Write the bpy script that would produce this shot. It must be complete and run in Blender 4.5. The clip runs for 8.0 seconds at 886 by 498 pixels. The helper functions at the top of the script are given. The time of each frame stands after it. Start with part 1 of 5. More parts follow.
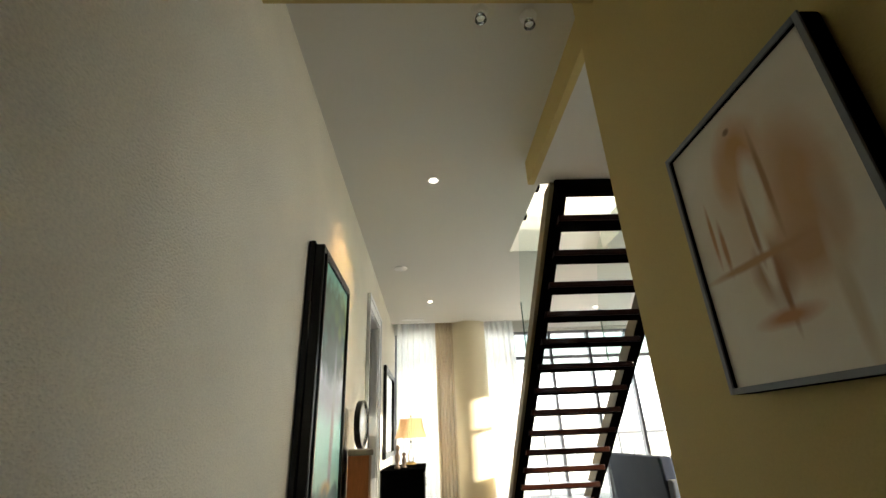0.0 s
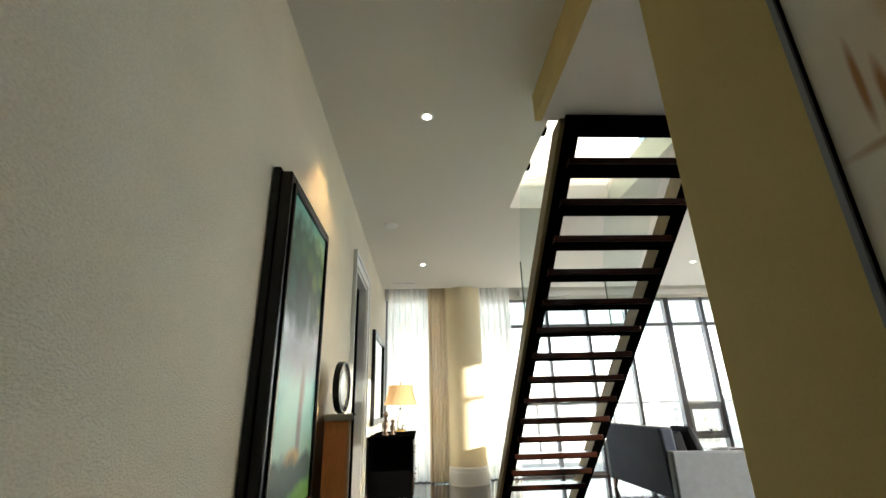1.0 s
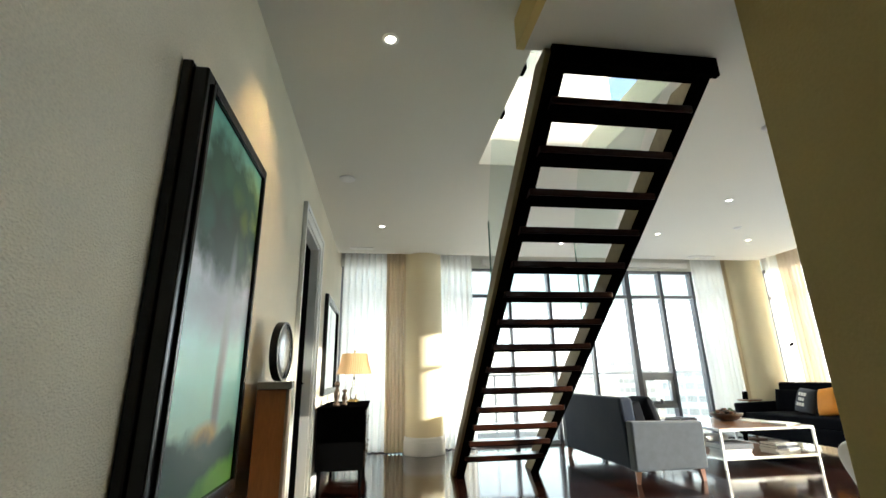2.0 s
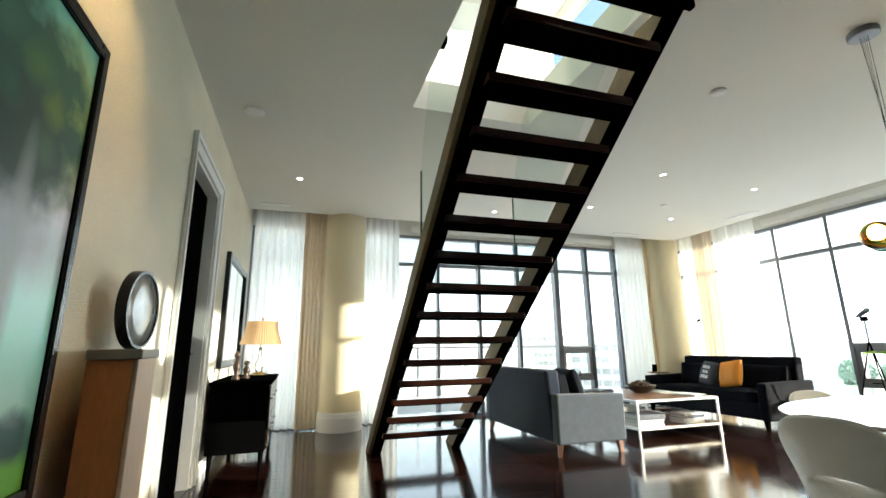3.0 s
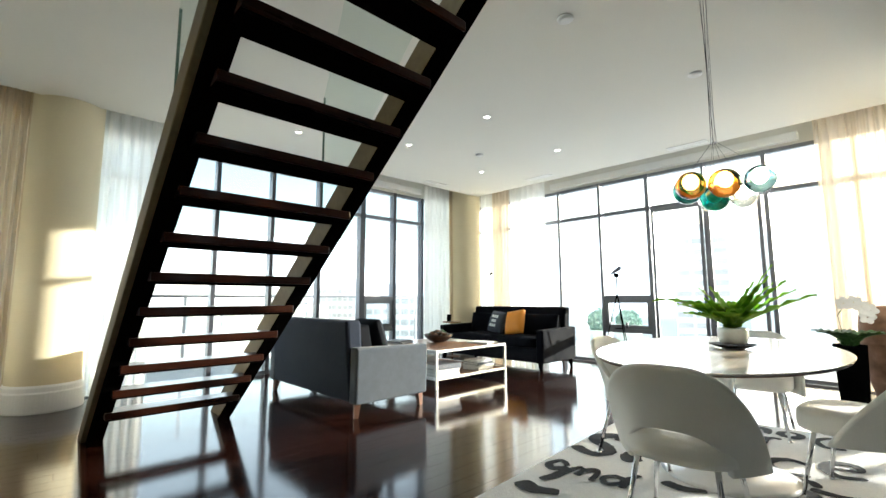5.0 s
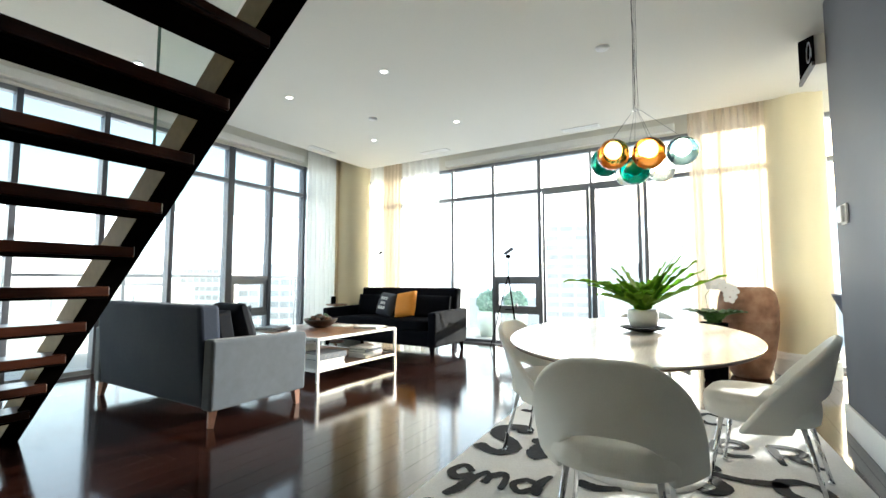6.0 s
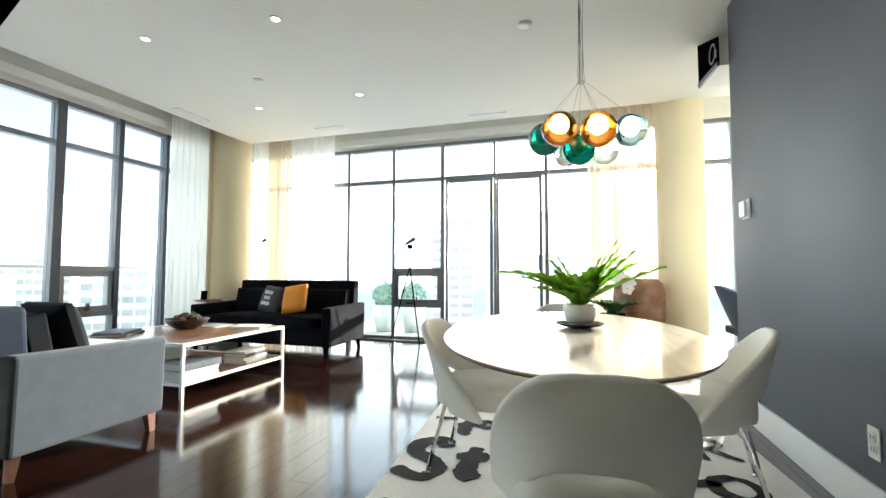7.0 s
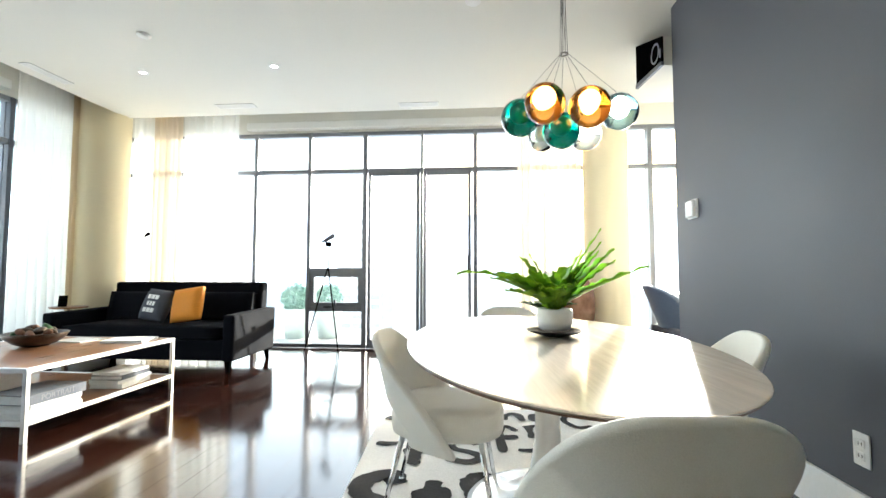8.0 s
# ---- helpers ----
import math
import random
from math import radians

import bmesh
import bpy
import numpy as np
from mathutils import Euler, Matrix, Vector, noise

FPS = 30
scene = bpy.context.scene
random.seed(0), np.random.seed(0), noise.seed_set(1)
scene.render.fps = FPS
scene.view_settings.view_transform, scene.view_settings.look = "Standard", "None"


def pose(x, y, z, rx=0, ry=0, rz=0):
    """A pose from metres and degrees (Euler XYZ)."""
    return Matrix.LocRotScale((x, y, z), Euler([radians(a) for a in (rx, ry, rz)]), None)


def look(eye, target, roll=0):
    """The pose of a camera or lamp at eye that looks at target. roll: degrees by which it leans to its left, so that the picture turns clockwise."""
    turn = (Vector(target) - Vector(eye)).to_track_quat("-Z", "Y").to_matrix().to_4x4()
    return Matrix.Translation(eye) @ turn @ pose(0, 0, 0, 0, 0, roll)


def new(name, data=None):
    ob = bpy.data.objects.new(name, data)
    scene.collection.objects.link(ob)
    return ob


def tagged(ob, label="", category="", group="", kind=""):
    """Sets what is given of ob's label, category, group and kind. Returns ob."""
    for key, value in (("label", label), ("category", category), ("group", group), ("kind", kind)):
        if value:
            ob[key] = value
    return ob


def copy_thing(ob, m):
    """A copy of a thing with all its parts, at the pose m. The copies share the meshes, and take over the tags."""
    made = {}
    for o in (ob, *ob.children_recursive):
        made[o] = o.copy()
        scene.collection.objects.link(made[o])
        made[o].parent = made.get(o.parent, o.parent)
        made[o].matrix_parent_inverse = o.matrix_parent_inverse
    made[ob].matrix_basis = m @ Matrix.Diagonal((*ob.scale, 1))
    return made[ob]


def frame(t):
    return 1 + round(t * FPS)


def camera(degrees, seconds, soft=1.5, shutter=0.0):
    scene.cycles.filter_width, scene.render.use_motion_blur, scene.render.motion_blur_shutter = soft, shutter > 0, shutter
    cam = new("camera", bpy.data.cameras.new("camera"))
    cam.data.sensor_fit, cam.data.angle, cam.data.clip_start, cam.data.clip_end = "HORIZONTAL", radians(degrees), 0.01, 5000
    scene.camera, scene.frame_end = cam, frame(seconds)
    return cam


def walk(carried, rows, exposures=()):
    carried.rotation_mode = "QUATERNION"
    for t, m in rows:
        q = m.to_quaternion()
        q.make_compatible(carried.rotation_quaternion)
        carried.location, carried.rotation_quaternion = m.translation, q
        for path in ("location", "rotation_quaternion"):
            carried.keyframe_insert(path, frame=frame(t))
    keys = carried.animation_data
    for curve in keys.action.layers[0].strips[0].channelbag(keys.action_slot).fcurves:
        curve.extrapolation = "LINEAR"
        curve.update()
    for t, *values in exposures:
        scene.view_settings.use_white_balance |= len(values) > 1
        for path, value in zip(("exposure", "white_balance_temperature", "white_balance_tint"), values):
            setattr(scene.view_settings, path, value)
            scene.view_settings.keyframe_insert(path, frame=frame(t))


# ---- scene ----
cam = camera(90.5, 8.0)
PATH = [
    (0, (2.251, 1.485, 1.085), (2.334, 3.321, 1.873), -2.4),
    (0.5, (2.269, 1.682, 1.068), (2.349, 3.541, 1.801), -1.7),
    (1, (2.281, 1.887, 1.061), (2.383, 3.766, 1.736), -1.5),
    (2.5, (2.343, 2.49, 1.036), (2.768, 4.379, 1.534), -0.9),
    (3, (2.409, 2.74, 1.024), (3.008, 4.597, 1.466), -0.7),
    (3.5, (2.471, 2.953, 1.007), (3.259, 4.749, 1.396), -0.6),
    (4, (2.552, 3.131, 1.005), (3.535, 4.841, 1.336), -0.4),
    (4.5, (2.63, 3.291, 0.988), (3.809, 4.882, 1.267), -0.3),
    (6, (3.112, 3.848, 0.966), (4.812, 4.892, 1.11), -0.0),
    (6.5, (3.281, 4.011, 0.968), (5.1, 4.833, 1.083), 0.0),
    (7, (3.438, 4.194, 0.962), (5.348, 4.777, 1.071), 0.1),
    (7.5, (3.62, 4.353, 0.969), (5.584, 4.715, 1.078), 0.2),
    (8, (3.776, 4.51, 0.959), (5.766, 4.679, 1.072), 0.1),
]
walk(cam, [(t, look(eye, target, roll)) for t, eye, target, roll in PATH], [(0, 2.76, 6700, 11), (1.5, 2.54, 6300, 8), (3, 2.38, 6050, 6), (4.5, 2.37, 6000, 6), (6, 2.36, 5850, 6), (7.6, 2.36, 5850, 6), (8, 2.66, 5850, 8)])

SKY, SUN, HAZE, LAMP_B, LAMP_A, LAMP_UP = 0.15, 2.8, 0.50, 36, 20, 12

# ---- world, sun and large lights ----
SUN_AZ, SUN_EL = -22.3, 9.5
world = bpy.data.worlds.new("sky")
scene.world = world
world.use_nodes = True
wn = world.node_tree.nodes
wl = world.node_tree.links
sky = wn.new("ShaderNodeTexSky")
sky.sky_type = "NISHITA"
sky.sun_disc = False
sky.sun_elevation = radians(SUN_EL)
sky.sun_rotation = radians(90 - SUN_AZ)
sky.air_density, sky.dust_density, sky.ozone_density = 1.0, 3.0, 0.6
wl.new(sky.outputs[0], wn["Background"].inputs[0])
wn["Background"].inputs[1].default_value = SKY

sun_dir = Vector((math.cos(radians(SUN_EL)) * math.cos(radians(SUN_AZ)), math.cos(radians(SUN_EL)) * math.sin(radians(SUN_AZ)), math.sin(radians(SUN_EL))))
sun = new("sun", bpy.data.lights.new("sun", "SUN"))
sun.data.energy = SUN
sun.data.angle = radians(0.6)
sun.data.color = (1.0, 0.93, 0.8)
sun.matrix_world = look(sun_dir * 60, (0, 0, 0))


def opening_lamp(x, y, z, tx, ty, w, h, power):
    """An area lamp that stands in for sky light at an opening."""
    lamp = new("opening_lamp", bpy.data.lights.new("opening_lamp", "AREA"))
    lamp.data.shape, lamp.data.size, lamp.data.size_y = "RECTANGLE", w, h
    lamp.data.energy, lamp.data.color = power, (0.97, 0.98, 1.0)
    lamp.matrix_world = look((x, y, z), (tx, ty, z))


opening_lamp(9.75, 5.0, 1.45, 0, 5.0, 8.6, 2.6, LAMP_B)
opening_lamp(5.2, 9.8, 1.45, 5.2, 0, 7.2, 2.6, LAMP_A)
# Lamp added in an unseen upper opening to brighten the stairwell.
opening_lamp(5.66, 4.9, 4.95, 0, 4.9, 5.0, 0.85, LAMP_UP)


# ---- materials ----
def mat(name, colour, rough=0.6, metal=0.0, vary=0.12, grain=40.0, bump=0.0, blotch=3.0, stretch=(1, 1, 1), coat=0.0, island=0.0, wear=0.1, spec=0.5, sheen=0.0):
    """A painted, woven, wooden or metal surface with variation at two scales."""
    m = bpy.data.materials.new(name)
    m.use_nodes = True
    n, l = m.node_tree.nodes, m.node_tree.links
    b = n["Principled BSDF"]
    b.inputs["Metallic"].default_value = metal
    b.inputs["Coat Weight"].default_value = coat
    b.inputs["Coat Roughness"].default_value = 0.12
    b.inputs["Specular IOR Level"].default_value = spec
    b.inputs["Sheen Weight"].default_value = sheen
    co = n.new("ShaderNodeTexCoord")
    mp = n.new("ShaderNodeMapping")
    mp.inputs["Scale"].default_value = stretch
    l.new(co.outputs["Object"], mp.inputs[0])
    fine, large = n.new("ShaderNodeTexNoise"), n.new("ShaderNodeTexNoise")
    fine.inputs["Scale"].default_value, large.inputs["Scale"].default_value = grain, blotch
    fine.inputs["Detail"].default_value, large.inputs["Detail"].default_value = 4, 3
    l.new(mp.outputs[0], fine.inputs[0])
    l.new(mp.outputs[0], large.inputs[0])
    mix = n.new("ShaderNodeMath")
    mix.operation = "ADD"
    l.new(fine.outputs[0], mix.inputs[0])
    l.new(large.outputs[0], mix.inputs[1])
    val = n.new("ShaderNodeMapRange")
    val.inputs["From Min"].default_value, val.inputs["From Max"].default_value = 0.6, 1.4
    val.inputs["To Min"].default_value, val.inputs["To Max"].default_value = 1 - vary, 1 + vary
    l.new(mix.outputs[0], val.inputs[0])
    hsv = n.new("ShaderNodeHueSaturation")
    hsv.inputs["Color"].default_value = (*colour, 1)
    last = val.outputs[0]
    if island:
        info = n.new("ShaderNodeObjectInfo")
        r2 = n.new("ShaderNodeMapRange")
        r2.inputs["To Min"].default_value, r2.inputs["To Max"].default_value = 1 - island, 1 + island
        l.new(info.outputs["Random"], r2.inputs[0])
        mu = n.new("ShaderNodeMath")
        mu.operation = "MULTIPLY"
        l.new(last, mu.inputs[0])
        l.new(r2.outputs[0], mu.inputs[1])
        last = mu.outputs[0]
    l.new(last, hsv.inputs["Value"])
    l.new(hsv.outputs[0], b.inputs["Base Color"])
    rr = n.new("ShaderNodeMapRange")
    rr.inputs["From Min"].default_value, rr.inputs["From Max"].default_value = 0.3, 0.7
    rr.inputs["To Min"].default_value, rr.inputs["To Max"].default_value = max(0.02, rough * (1 - wear)), min(1, rough * (1 + wear))
    l.new(large.outputs[0], rr.inputs[0])
    l.new(rr.outputs[0], b.inputs["Roughness"])
    if bump:
        bp = n.new("ShaderNodeBump")
        bp.inputs["Strength"].default_value, bp.inputs["Distance"].default_value = bump, 0.004
        l.new(fine.outputs[0], bp.inputs["Height"])
        l.new(bp.outputs[0], b.inputs["Normal"])
    return m


def glass(name, colour=(1, 1, 1), rough=0.0, ior=1.45):
    m = bpy.data.materials.new(name)
    m.use_nodes = True
    b = m.node_tree.nodes["Principled BSDF"]
    b.inputs["Base Color"].default_value = (*colour, 1)
    b.inputs["Transmission Weight"].default_value = 1
    b.inputs["Roughness"].default_value, b.inputs["IOR"].default_value = rough, ior
    return m


def pane_glass(name, tint=(0.97, 0.99, 0.98), gloss=0.06):
    """Thin clear glass: mostly see-through, with a faint gloss."""
    m = bpy.data.materials.new(name)
    m.use_nodes = True
    n, l = m.node_tree.nodes, m.node_tree.links
    tr, gl, mx, fr = n.new("ShaderNodeBsdfTransparent"), n.new("ShaderNodeBsdfGlossy"), n.new("ShaderNodeMixShader"), n.new("ShaderNodeFresnel")
    tr.inputs[0].default_value = (*tint, 1)
    gl.inputs["Roughness"].default_value = 0.02
    fr.inputs[0].default_value = 1.0 + gloss * 6
    if gloss > 0.05:
        l.new(fr.outputs[0], mx.inputs[0])
    else:
        mx.inputs[0].default_value = gloss
    l.new(tr.outputs[0], mx.inputs[1])
    l.new(gl.outputs[0], mx.inputs[2])
    l.new(mx.outputs[0], n["Material Output"].inputs[0])
    return m


def glow(name, colour, strength):
    m = bpy.data.materials.new(name)
    m.use_nodes = True
    b = m.node_tree.nodes["Principled BSDF"]
    b.inputs["Base Color"].default_value = (*colour, 1)
    b.inputs["Emission Color"].default_value = (*colour, 1)
    b.inputs["Emission Strength"].default_value = strength
    return m


def sheer(name, colour, clear=0.3, through_=0.55):
    """Thin curtain cloth that lets light through, with a fine weave."""
    m = bpy.data.materials.new(name)
    m.use_nodes = True
    n, l = m.node_tree.nodes, m.node_tree.links
    di, tl, tr = n.new("ShaderNodeBsdfDiffuse"), n.new("ShaderNodeBsdfTranslucent"), n.new("ShaderNodeBsdfTransparent")
    a, c = n.new("ShaderNodeMixShader"), n.new("ShaderNodeMixShader")
    co, no, ra = n.new("ShaderNodeTexCoord"), n.new("ShaderNodeTexNoise"), n.new("ShaderNodeMapRange")
    mp = n.new("ShaderNodeMapping")
    mp.inputs["Scale"].default_value = (60, 60, 4)
    l.new(co.outputs["Object"], mp.inputs[0])
    l.new(mp.outputs[0], no.inputs[0])
    no.inputs["Scale"].default_value = 3
    ra.inputs["From Min"].default_value, ra.inputs["From Max"].default_value = 0.3, 0.7
    ra.inputs["To Min"].default_value, ra.inputs["To Max"].default_value = clear * 0.7, clear * 1.3
    l.new(no.outputs[0], ra.inputs[0])
    for s in (di, tl):
        s.inputs[0].default_value = (*colour, 1)
    a.inputs[0].default_value = through_
    l.new(di.outputs[0], a.inputs[1])
    l.new(tl.outputs[0], a.inputs[2])
    l.new(ra.outputs[0], c.inputs[0])
    l.new(a.outputs[0], c.inputs[1])
    l.new(tr.outputs[0], c.inputs[2])
    l.new(c.outputs[0], n["Material Output"].inputs[0])
    return m


def ramp_mat(name, rough, stops, scale=2.0, stretch=(1, 1, 1), metal=0.0, detail=5, wave=False, coat=0.0, axis=None, warp=0.3):
    """A surface whose colour runs through given stops along a noise, or along one axis disturbed by noise."""
    m = bpy.data.materials.new(name)
    m.use_nodes = True
    n, l = m.node_tree.nodes, m.node_tree.links
    b = n["Principled BSDF"]
    b.inputs["Roughness"].default_value, b.inputs["Metallic"].default_value = rough, metal
    b.inputs["Coat Weight"].default_value = coat
    co, mp, no, cr = n.new("ShaderNodeTexCoord"), n.new("ShaderNodeMapping"), n.new("ShaderNodeTexNoise"), n.new("ShaderNodeValToRGB")
    mp.inputs["Scale"].default_value = stretch
    no.inputs["Scale"].default_value, no.inputs["Detail"].default_value = scale, detail
    l.new(co.outputs["Object"], mp.inputs[0])
    l.new(mp.outputs[0], no.inputs[0])
    src = no.outputs[0]
    if axis is not None:
        sp = n.new("ShaderNodeSeparateXYZ")
        l.new(co.outputs["Object"], sp.inputs[0])
        r = n.new("ShaderNodeMapRange")
        r.inputs["From Min"].default_value, r.inputs["From Max"].default_value = axis[1], axis[2]
        l.new(sp.outputs[axis[0]], r.inputs[0])
        k = n.new("ShaderNodeMath")
        k.operation = "MULTIPLY_ADD"
        k.inputs[1].default_value = warp
        l.new(no.outputs[0], k.inputs[0])
        l.new(r.outputs[0], k.inputs[2])
        k2 = n.new("ShaderNodeMath")
        k2.operation = "SUBTRACT"
        k2.inputs[1].default_value = warp / 2
        l.new(k.outputs[0], k2.inputs[0])
        src = k2.outputs[0]
    l.new(src, cr.inputs[0])
    e = cr.color_ramp.elements
    while len(e) < len(stops):
        e.new(0.5)
    for el, (p, c) in zip(e, stops):
        el.position, el.color = p, (*c, 1)
    l.new(cr.outputs[0], b.inputs["Base Color"])
    return m


M_WALL = mat("cream_wallcovering", (0.72, 0.675, 0.545), 0.75, vary=0.15, grain=120, bump=1.6, blotch=1.2, stretch=(1, 1, 1.6))
M_YELLOW = mat("ochre_wall_paint", (0.56, 0.44, 0.17), 0.7, vary=0.06, grain=160, bump=0.25, blotch=1.0)
M_GREY = mat("slate_grey_paint", (0.066, 0.070, 0.083), 0.55, vary=0.05, grain=160, bump=0.15, blotch=1.0)
M_CEIL = mat("white_ceiling_paint", (0.71, 0.70, 0.65), 0.85, vary=0.03, grain=120, bump=0.1, blotch=1.0)
M_WHITE = mat("white_trim_paint", (0.80, 0.80, 0.78), 0.4, vary=0.04, grain=60, blotch=2)
M_COLUMN = mat("cream_column_paint", (0.72, 0.64, 0.44), 0.7, vary=0.05, grain=120, bump=0.15, blotch=1.5)
M_FLOOR = mat("espresso_hardwood", (0.018, 0.0056, 0.0034), 0.095, vary=0.55, grain=14, bump=0.05, blotch=2.5, stretch=(0.7, 9, 1), coat=0.2, island=0.14, wear=0.45, spec=0.34)
M_DRAWER = mat("dark_walnut_drawer_front", (0.016, 0.010, 0.007), 0.25, vary=0.3, grain=14, stretch=(6, 1, 6), coat=0.3)
M_FLOORGAP = mat("dark_floor_joint", (0.012, 0.006, 0.004), 0.6)
# Near-black and glossless, so the stair's shaded undersides stay black by colour.
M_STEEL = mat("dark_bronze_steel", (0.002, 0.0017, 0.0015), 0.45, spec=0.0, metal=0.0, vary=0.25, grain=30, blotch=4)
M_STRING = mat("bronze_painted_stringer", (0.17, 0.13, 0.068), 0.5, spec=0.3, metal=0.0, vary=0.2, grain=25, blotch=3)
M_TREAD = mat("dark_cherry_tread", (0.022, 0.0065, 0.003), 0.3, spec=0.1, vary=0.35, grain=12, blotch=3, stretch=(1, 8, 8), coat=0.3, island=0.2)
M_ALU = mat("grey_aluminium_frame", (0.20, 0.21, 0.23), 0.4, metal=0.3, vary=0.08, grain=40)
M_ALUDARK = mat("dark_aluminium_frame", (0.07, 0.075, 0.09), 0.4, metal=0.3, vary=0.1, grain=40)
M_PANE = pane_glass("window_glass")
M_GUARD = pane_glass("green_tinted_guard_glass", (0.93, 0.97, 0.955), 0.03)
M_EDGE = mat("green_glass_edge", (0.12, 0.19, 0.15), 0.15, vary=0.1, grain=20)
M_SHEER = sheer("white_sheer_voile", (0.90, 0.90, 0.87), 0.03)
M_SHEER2 = sheer("cream_sheer_voile", (0.76, 0.67, 0.54), 0.02, 0.4)
M_BEIGE = sheer("beige_lined_curtain", (0.60, 0.49, 0.33), 0.01, 0.3)
M_CHROME = mat("polished_chrome", (0.75, 0.76, 0.78), 0.1, metal=1.0, vary=0.03, grain=20)
M_SATIN = mat("bright_satin_steel", (0.86, 0.86, 0.85), 0.32, metal=0.75, vary=0.04, grain=30)
M_BLACK = mat("black_lacquer", (0.002, 0.002, 0.002), 0.55, vary=0.25, grain=50, spec=0.0)
M_FRAME = mat("black_gloss_moulding", (0.003, 0.003, 0.003), 0.22, vary=0.2, grain=30, spec=0.3)
M_SHELL = mat("ivory_boucle_upholstery", (0.86, 0.85, 0.80), 0.9, vary=0.07, grain=320, bump=0.35, blotch=4, sheen=0.3)
M_TABLETOP = mat("pale_wood_veneer_tabletop", (0.82, 0.74, 0.63), 0.22, vary=0.12, grain=9, blotch=2, stretch=(1, 14, 1), coat=0.5)
M_TABLEEDGE = mat("dark_tabletop_edge", (0.16, 0.08, 0.04), 0.4, vary=0.2, grain=30)
M_TULIP = mat("white_lacquered_pedestal", (0.80, 0.80, 0.79), 0.2, vary=0.03, grain=20, coat=0.4)
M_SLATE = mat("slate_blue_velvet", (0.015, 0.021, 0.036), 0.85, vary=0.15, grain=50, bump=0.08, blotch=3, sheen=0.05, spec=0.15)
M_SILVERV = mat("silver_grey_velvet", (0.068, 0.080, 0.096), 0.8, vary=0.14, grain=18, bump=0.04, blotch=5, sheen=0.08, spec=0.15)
M_CUSHION = mat("dark_charcoal_velvet", (0.008, 0.009, 0.012), 0.85, vary=0.25, grain=180, bump=0.3, blotch=4, spec=0.1)
M_NAVY = mat("black_navy_upholstery", (0.003, 0.0035, 0.006), 0.85, vary=0.25, grain=70, bump=0.3, blotch=4, sheen=0.0, spec=0.08)
M_LEG = mat("walnut_furniture_leg", (0.24, 0.12, 0.08), 0.4, vary=0.3, grain=20, stretch=(6, 6, 1))
M_WALNUT = mat("walnut_veneer", (0.26, 0.12, 0.055), 0.3, vary=0.3, grain=10, blotch=2, stretch=(1, 12, 4), coat=0.3)
M_ORANGE = mat("marigold_cushion_fabric", (0.62, 0.23, 0.012), 0.8, vary=0.12, grain=90, bump=0.4)
M_CHAR = mat("charcoal_cushion_fabric", (0.05, 0.055, 0.07), 0.85, vary=0.15, grain=90, bump=0.4)
M_PAPERW = mat("white_paper", (0.74, 0.74, 0.71), 0.7, vary=0.05, grain=60)
M_BOOKGREY = mat("grey_book_cloth", (0.10, 0.11, 0.13), 0.6, vary=0.1, grain=80)
M_BOOKDARK = mat("dark_book_cloth", (0.03, 0.03, 0.035), 0.5, vary=0.1, grain=80)
M_BOWL = ramp_mat("dark_hammered_bronze", 0.35, [(0.3, (0.03, 0.022, 0.016)), (0.6, (0.09, 0.06, 0.04)), (0.8, (0.05, 0.04, 0.03))], 14, metal=0.5)
M_LEAF = ramp_mat("fern_green", 0.45, [(0.25, (0.07, 0.18, 0.012)), (0.5, (0.19, 0.36, 0.025)), (0.72, (0.46, 0.58, 0.07))], 22, (1, 1, 1), coat=0.1)
def lit_leaf(m, amount=0.58, colour=(0.46, 0.74, 0.08)):
    """Lets light shine through a leaf."""
    n, l = m.node_tree.nodes, m.node_tree.links
    t, x = n.new("ShaderNodeBsdfTranslucent"), n.new("ShaderNodeMixShader")
    t.inputs[0].default_value = (*colour, 1)
    x.inputs[0].default_value = amount
    l.new(n["Principled BSDF"].outputs[0], x.inputs[1])
    l.new(t.outputs[0], x.inputs[2])
    l.new(x.outputs[0], n["Material Output"].inputs[0])
    return m


lit_leaf(M_LEAF)
M_LEAFDARK = ramp_mat("orchid_leaf_green", 0.45, [(0.3, (0.02, 0.07, 0.015)), (0.8, (0.07, 0.16, 0.03))], 9)
# Bush green washed pale: outdoor haze and overexposure are put into the colour.
M_BUSH = ramp_mat("hazed_green_bush_leaf", 0.5, [(0.3, (0.28, 0.44, 0.38)), (0.8, (0.42, 0.58, 0.52))], 9)
M_PETAL = mat("white_orchid_petal", (0.82, 0.80, 0.78), 0.6, vary=0.05, grain=40)
M_POT = mat("white_ceramic_pot", (0.78, 0.78, 0.77), 0.35, vary=0.05, grain=50, bump=0.2)
M_SOIL = mat("dark_potting_soil", (0.02, 0.015, 0.01), 0.95, vary=0.4, grain=60, bump=1)
M_SAUCER = mat("black_stoneware", (0.012, 0.012, 0.012), 0.6, vary=0.2, grain=50, spec=0.1)
M_RUG = mat("cream_wool_rug", (0.80, 0.79, 0.77), 0.95, vary=0.12, grain=120, bump=1.0, blotch=3)
M_INK = mat("black_wool_brush_lettering", (0.007, 0.007, 0.009), 0.95, vary=0.5, grain=50, bump=0.8, blotch=9)
M_SHADE = sheer("pleated_champagne_silk", (0.70, 0.50, 0.28), 0.02)
M_CRYSTAL = glass("crystal_lamp_body", (0.95, 0.97, 0.97))
M_BRASS = mat("antique_brass", (0.45, 0.32, 0.12), 0.3, metal=1.0, vary=0.2, grain=30)
M_PLINTH = mat("rust_brown_plinth_side", (0.42, 0.165, 0.055), 0.45, vary=0.2, grain=20, blotch=2, stretch=(6, 6, 1))
